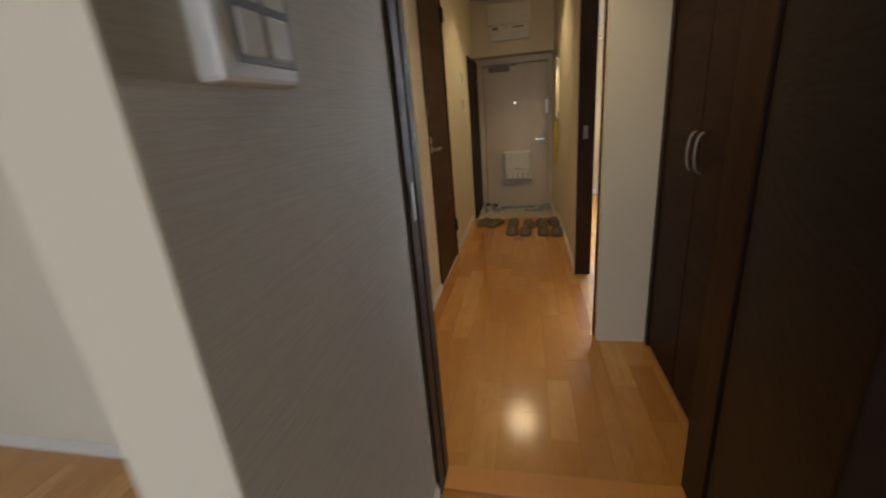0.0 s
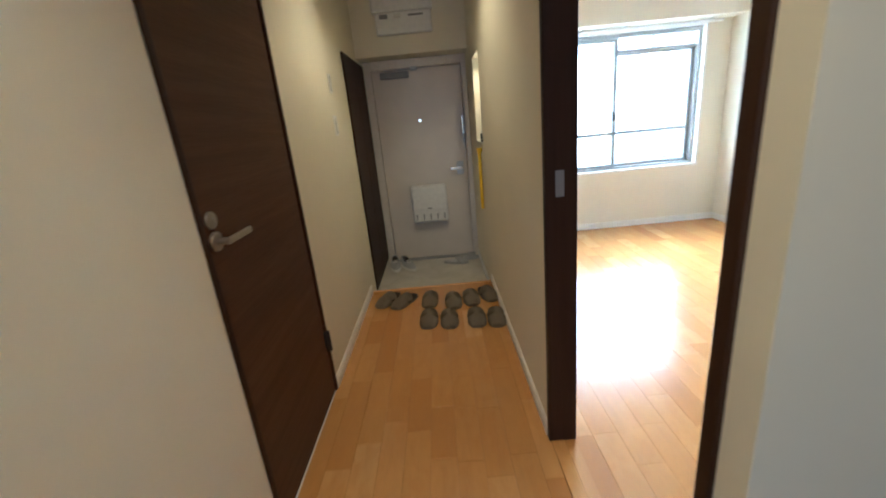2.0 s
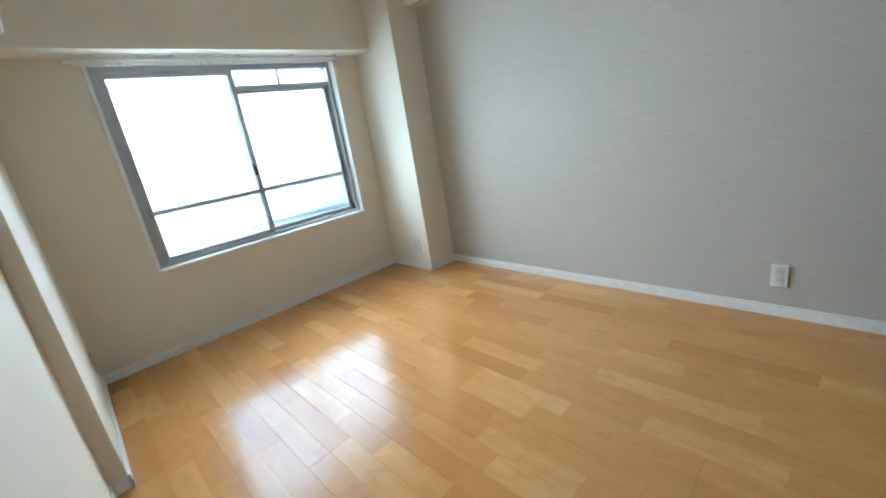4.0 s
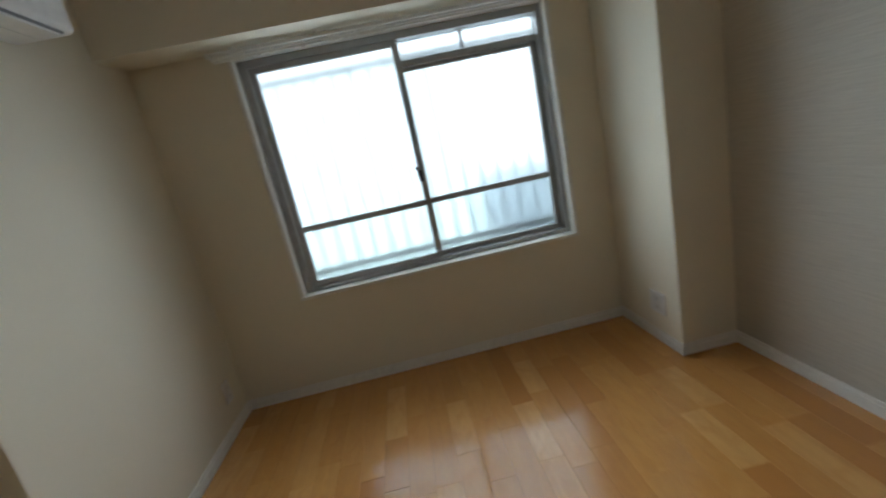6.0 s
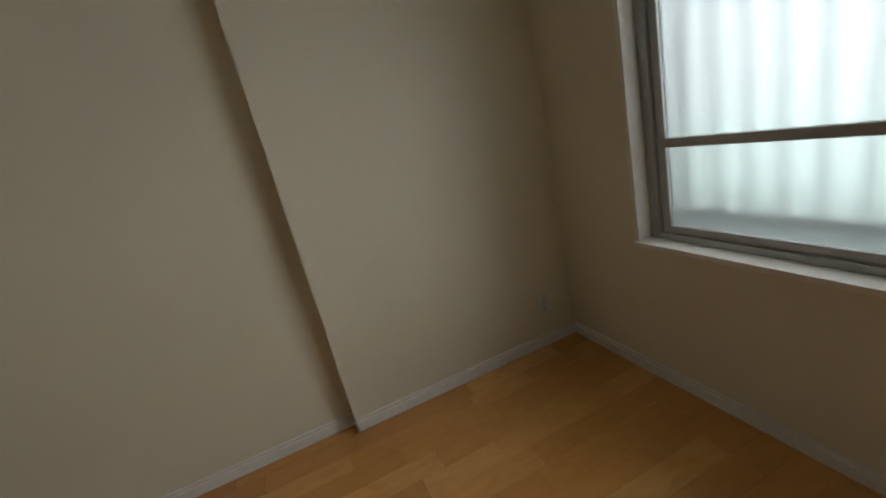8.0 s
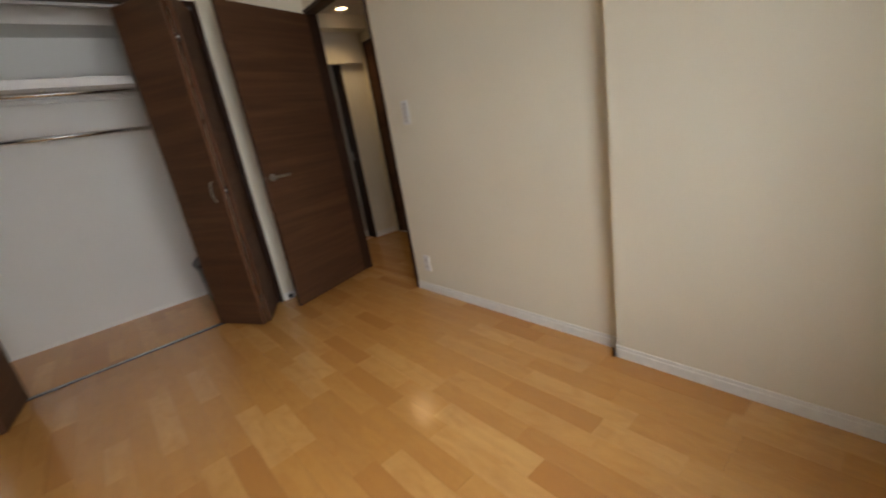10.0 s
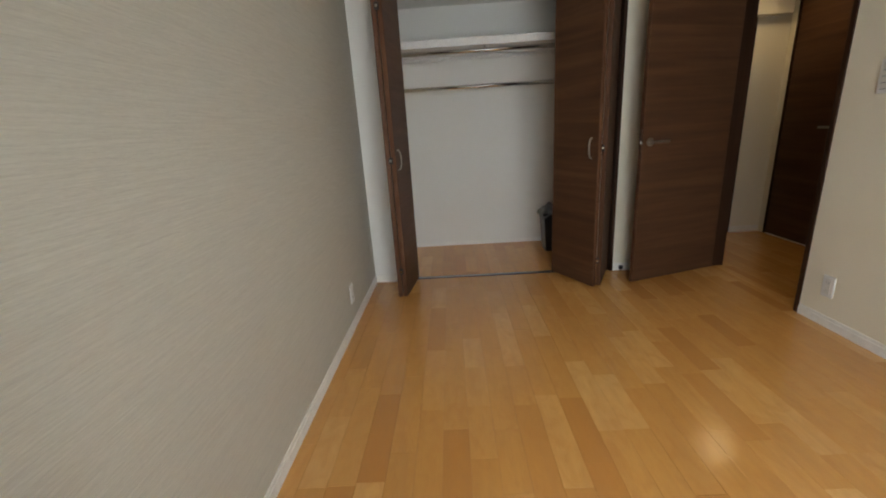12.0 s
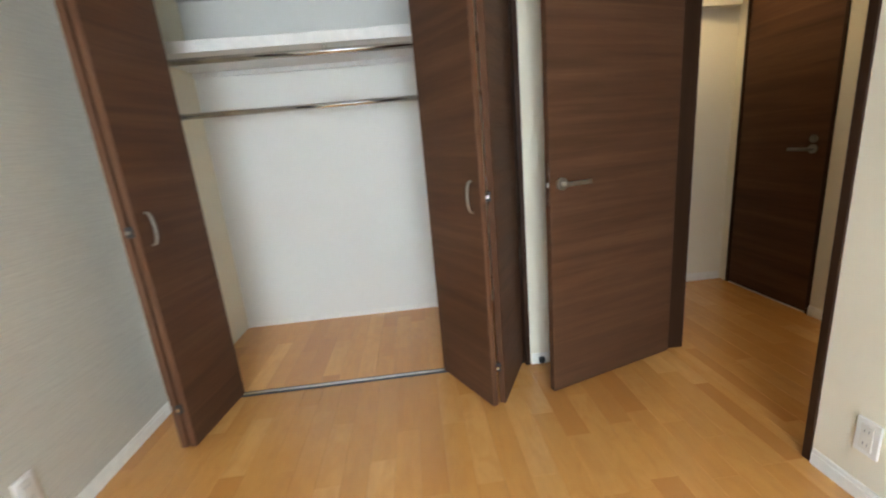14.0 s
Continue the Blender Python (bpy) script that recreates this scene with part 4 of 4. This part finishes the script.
for y in (1.585, 1.619):
    part("track_edge", box(fresh(), 1.826, 3.504, y - 0.006, y + 0.006, -0.001, 0.004, 0.001, 1, inv2), M_DARKPL, cl, "dark track edging")


def fold_panel(parent, p, q, t, material):
    """A bifold panel that stands from p to q on plan."""
    p, q = Vector((*p, 0)), Vector((*q, 0))
    m = parent.matrix_world.inverted() @ Matrix.Translation(p) @ Matrix.Rotation(math.atan2(q.y - p.y, q.x - p.x), 4, "Z")
    ob = part("panel", box(fresh(), 0, (q - p).length, -t / 2, t / 2, 0.012, 2.15, 0.003, 2), material, parent)
    ob.matrix_local = m
    return ob, (q - p).length


def edge_strip(panel, length, t):
    part("edge", box(fresh(), length - 0.0005, length + 0.004, -t / 2 + 0.001, t / 2 - 0.001, 0.013, 2.149, 0.0015, 1), M_EDGE, panel, "lighter brown edge band")


def bow_handle(panel, x, side, z):
    arc = [Vector((x, side * (0.014 + 0.026 * math.sin(math.pi * i / 12) ** 0.7), z - 0.066 * math.cos(math.pi * i / 12))) for i in range(13)]
    part("handle", ribbon(arc, Vector((1, 0, 0)), 0.007, 0.0035), M_NICKEL, panel, "curved flat satin nickel bow handle", True)


def bifold(name, jamb, apex_j, apex_l, lead, side, label):
    f = thing(name, (jamb[0], jamb[1], 0), label, "closet door", "folding closet doors")
    a, la = fold_panel(f, jamb, apex_j, 0.031, M_DOOR_X)
    b, lb_ = fold_panel(f, lead, apex_l, 0.031, M_DOOR_X)
    edge_strip(a, la, 0.031), edge_strip(b, lb_, 0.031)
    bow_handle(b, lb_ - 0.055, side, 0.985)
    mid = ((Vector((*apex_j, 0)) + Vector((*apex_l, 0))) / 2) - f.matrix_world.translation
    for z in (0.205, 0.985, 1.90):
        bm = fresh()
        tube(bm, (mid.x, mid.y - 0.004, z), (mid.x, mid.y + 0.014, z), 0.010, 0.008, 16)
        part("hinge_plate", box(fresh(), mid.x - 0.016, mid.x + 0.016, mid.y - 0.002, mid.y + 0.006, z - 0.022, z + 0.022, 0.003, 1), M_BLACK, f, "black hinge plate")
        part("hinge", bm, M_CHROME, f, "small bright hinge")
    return f


bifold("folding_door", (1.842, 1.602), (2.026, 1.966), (2.062, 1.982), (2.262, 1.605), -1, "dark walnut folding closet door pushed open")
bifold("folding_door", (3.488, 1.602), (3.460, 1.998), (3.424, 1.996), (3.368, 1.602), 1, "dark walnut folding closet door pushed open")

shelf = thing("closet_shelf", (2.74, 0.98, 1.78), "white closet shelf across the whole width", "shelf")
inv2 = shelf.matrix_world.inverted()
part("board", box(fresh(), 1.80, 3.692, 0.655, 1.27, 1.80, 1.835, 0.003, 2, inv2), M_PLASTIC, shelf)
part("front_lip", box(fresh(), 1.80, 3.692, 1.255, 1.272, 1.778, 1.836, 0.003, 2, inv2), M_PLASTIC, shelf)
for y in (0.69,):
    part("batten", box(fresh(), 1.80, 3.692, 0.655, 0.675, 1.77, 1.80, 0.002, 1, inv2), M_PLASTIC, shelf)


def rod(y, z, group):
    r = thing("hanging_rod", (2.74, y, z), "polished steel clothes rod in the closet", "clothes rod", group)
    bm = fresh()
    tube(bm, (-0.938, 0, 0), (0.946, 0, 0), 0.0165, seg=24)
    part("bar", bm, M_STEEL, r, "", True)
    for x in (-0.94, 0.936):
        bm = fresh()
        tube(bm, (x, 0, 0), (x + 0.012, 0, 0), 0.024, seg=20)
        part("flange", bm, M_CHROME, r)
    bm = box(fresh(), -0.02, 0.0, -0.006, 0.006, 0.01, 0.052 if z > 1.6 else 0.014, 0.002, 1)
    part("hanger_clip", bm, M_CHROME, r)


rod(1.22, 1.748, "closet rods")
rod(0.95, 1.507, "closet rods")

# waste bin with a grey cloth, half behind the folding door
bn = thing("waste_bin", (2.06, 0.95, 0), "black plastic bin with a grey cloth over it", "bin")
bm = fresh()
lo = [bm.verts.new(v) for v in ((-0.13, -0.09, 0), (0.13, -0.09, 0), (0.13, 0.09, 0), (-0.13, 0.09, 0))]
hi = [bm.verts.new(v) for v in ((-0.155, -0.11, 0.36), (0.155, -0.11, 0.36), (0.155, 0.11, 0.36), (-0.155, 0.11, 0.36))]
bm.faces.new(lo[::-1])
for i in range(4):
    bm.faces.new((lo[i], lo[(i + 1) % 4], hi[(i + 1) % 4], hi[i]))
ob = part("tub", bm, M_DARKPL, bn)
ob.modifiers.new("thick", "SOLIDIFY").thickness = 0.006
for a in ((-0.165, 0.165, -0.12, -0.105), (-0.165, 0.165, 0.105, 0.12)):
    part("rim", box(fresh(), *a, 0.345, 0.37, 0.004, 2), M_DARKPL, bn)
ct = thing("cloth", (2.06, 0.95, 0.36), "crumpled grey cloth on the black bin", "cloth")
bm = fresh()
bmesh.ops.create_grid(bm, x_segments=22, y_segments=18, size=0.5, matrix=Matrix.Diagonal((0.35, 0.27, 1, 1)))
for v in bm.verts:
    edge = max(abs(v.co.x) / 0.175, abs(v.co.y) / 0.135)
    v.co.z = 0.055 + 0.05 * noise.noise(v.co * 16) - 0.08 * max(0, edge - 0.7) / 0.3
part("sheet", bm, M_GREYBAG, ct, "", True).modifiers.new("thick", "SOLIDIFY").thickness = 0.004

# door stop on the floor
ds = thing("door_stop", (1.742, 1.668, 0), "small black rubber door stop on a metal foot", "door stop")
bm = fresh()
tube(bm, (0, 0, 0), (0, 0, 0.022), 0.009, 0.008, 18)
part("foot", bm, M_CHROME, ds)
bm = fresh()
tube(bm, (0, 0, 0.022), (0, 0, 0.044), 0.017, 0.016, 22)
part("bumper", bm, M_BLACK, ds, "black rubber bumper", True)

# ---------------- floor strips ----------------


def strips(parent, x0, x1, y0, y1, width, material, seed, offset=0.0, cap=300, length=(0.30, 0.62)):
    """Floor strips along y with staggered ends: a few shared lengths, small gaps, eased edges."""
    rnd = random.Random(seed)
    shared = {}

    def strip_mesh(w, l):
        key = (round(w, 4), round(l, 4))
        if key not in shared:
            bm = fresh()
            e = 0.0005
            lo = [bm.verts.new(v) for v in ((0, 0, -0.004), (w, 0, -0.004), (w, l, -0.004), (0, l, -0.004))]
            mid = [bm.verts.new(v) for v in ((0, 0, -e), (w, 0, -e), (w, l, -e), (0, l, -e))]
            hi = [bm.verts.new(v) for v in ((e, e, 0), (w - e, e, 0), (w - e, l - e, 0), (e, l - e, 0))]
            bm.faces.new(hi)
            for r0, r1 in ((lo, mid), (mid, hi)):
                for i in range(4):
                    bm.faces.new((r0[i], r0[(i + 1) % 4], r1[(i + 1) % 4], r1[i]))
            shared[key] = mesh_of("strip", bm, material)
        return shared[key]

    steps = [length[0] + (length[1] - length[0]) * k / 5 for k in range(6)]
    x = x0 - offset
    while x < x1 - 0.002:
        a, b = max(x, x0), min(x + width, x1)
        y = y0 - rnd.random() * 0.4
        while y < y1 - 0.002:
            l = rnd.choice(steps)
            c, d = max(y, y0), min(y + l, y1)
            if d - c > 0.004 and b - a > 0.004:
                ob = new("strip", strip_mesh(b - a - 0.0007, d - c - 0.0006))
                ob.parent = parent
                ob.location = (a + 0.00035, c + 0.0003, rnd.uniform(-0.0002, 0.0002))
            y += l
        x += width


strips(floor_hall, 0.0, 0.945, 0.70, 4.145, 0.101, M_PLANK, 5, 0.03)
strips(floor_hall, 0.945, 1.185, 0.70, 1.575, 0.101, M_PLANK, 8, 0.09)
strips(floor_bed, 1.035, 3.705, 1.62, 5.312, 0.101, M_PLANK, 11, 0.026)
strips(floor_closet, 1.80, 3.692, 0.655, 1.586, 0.101, M_PLANK_C, 17, 0.05)
strips(floor_living, -1.2, 1.12, -0.8, 0.603, 0.101, M_PLANK, 23, 0.03)
bm = fresh()
box(bm, -3.0, -1.2, -4.1, 0.603, -0.004, 0), box(bm, 1.12, 2.7, -4.1, 0.5, -0.004, 0), box(bm, -1.2, 1.12, -4.1, -0.8, -0.004, 0)
setting("floor_living_rest", bm, M_PLANK, "maple floor of the unseen part of the living room", "floor")
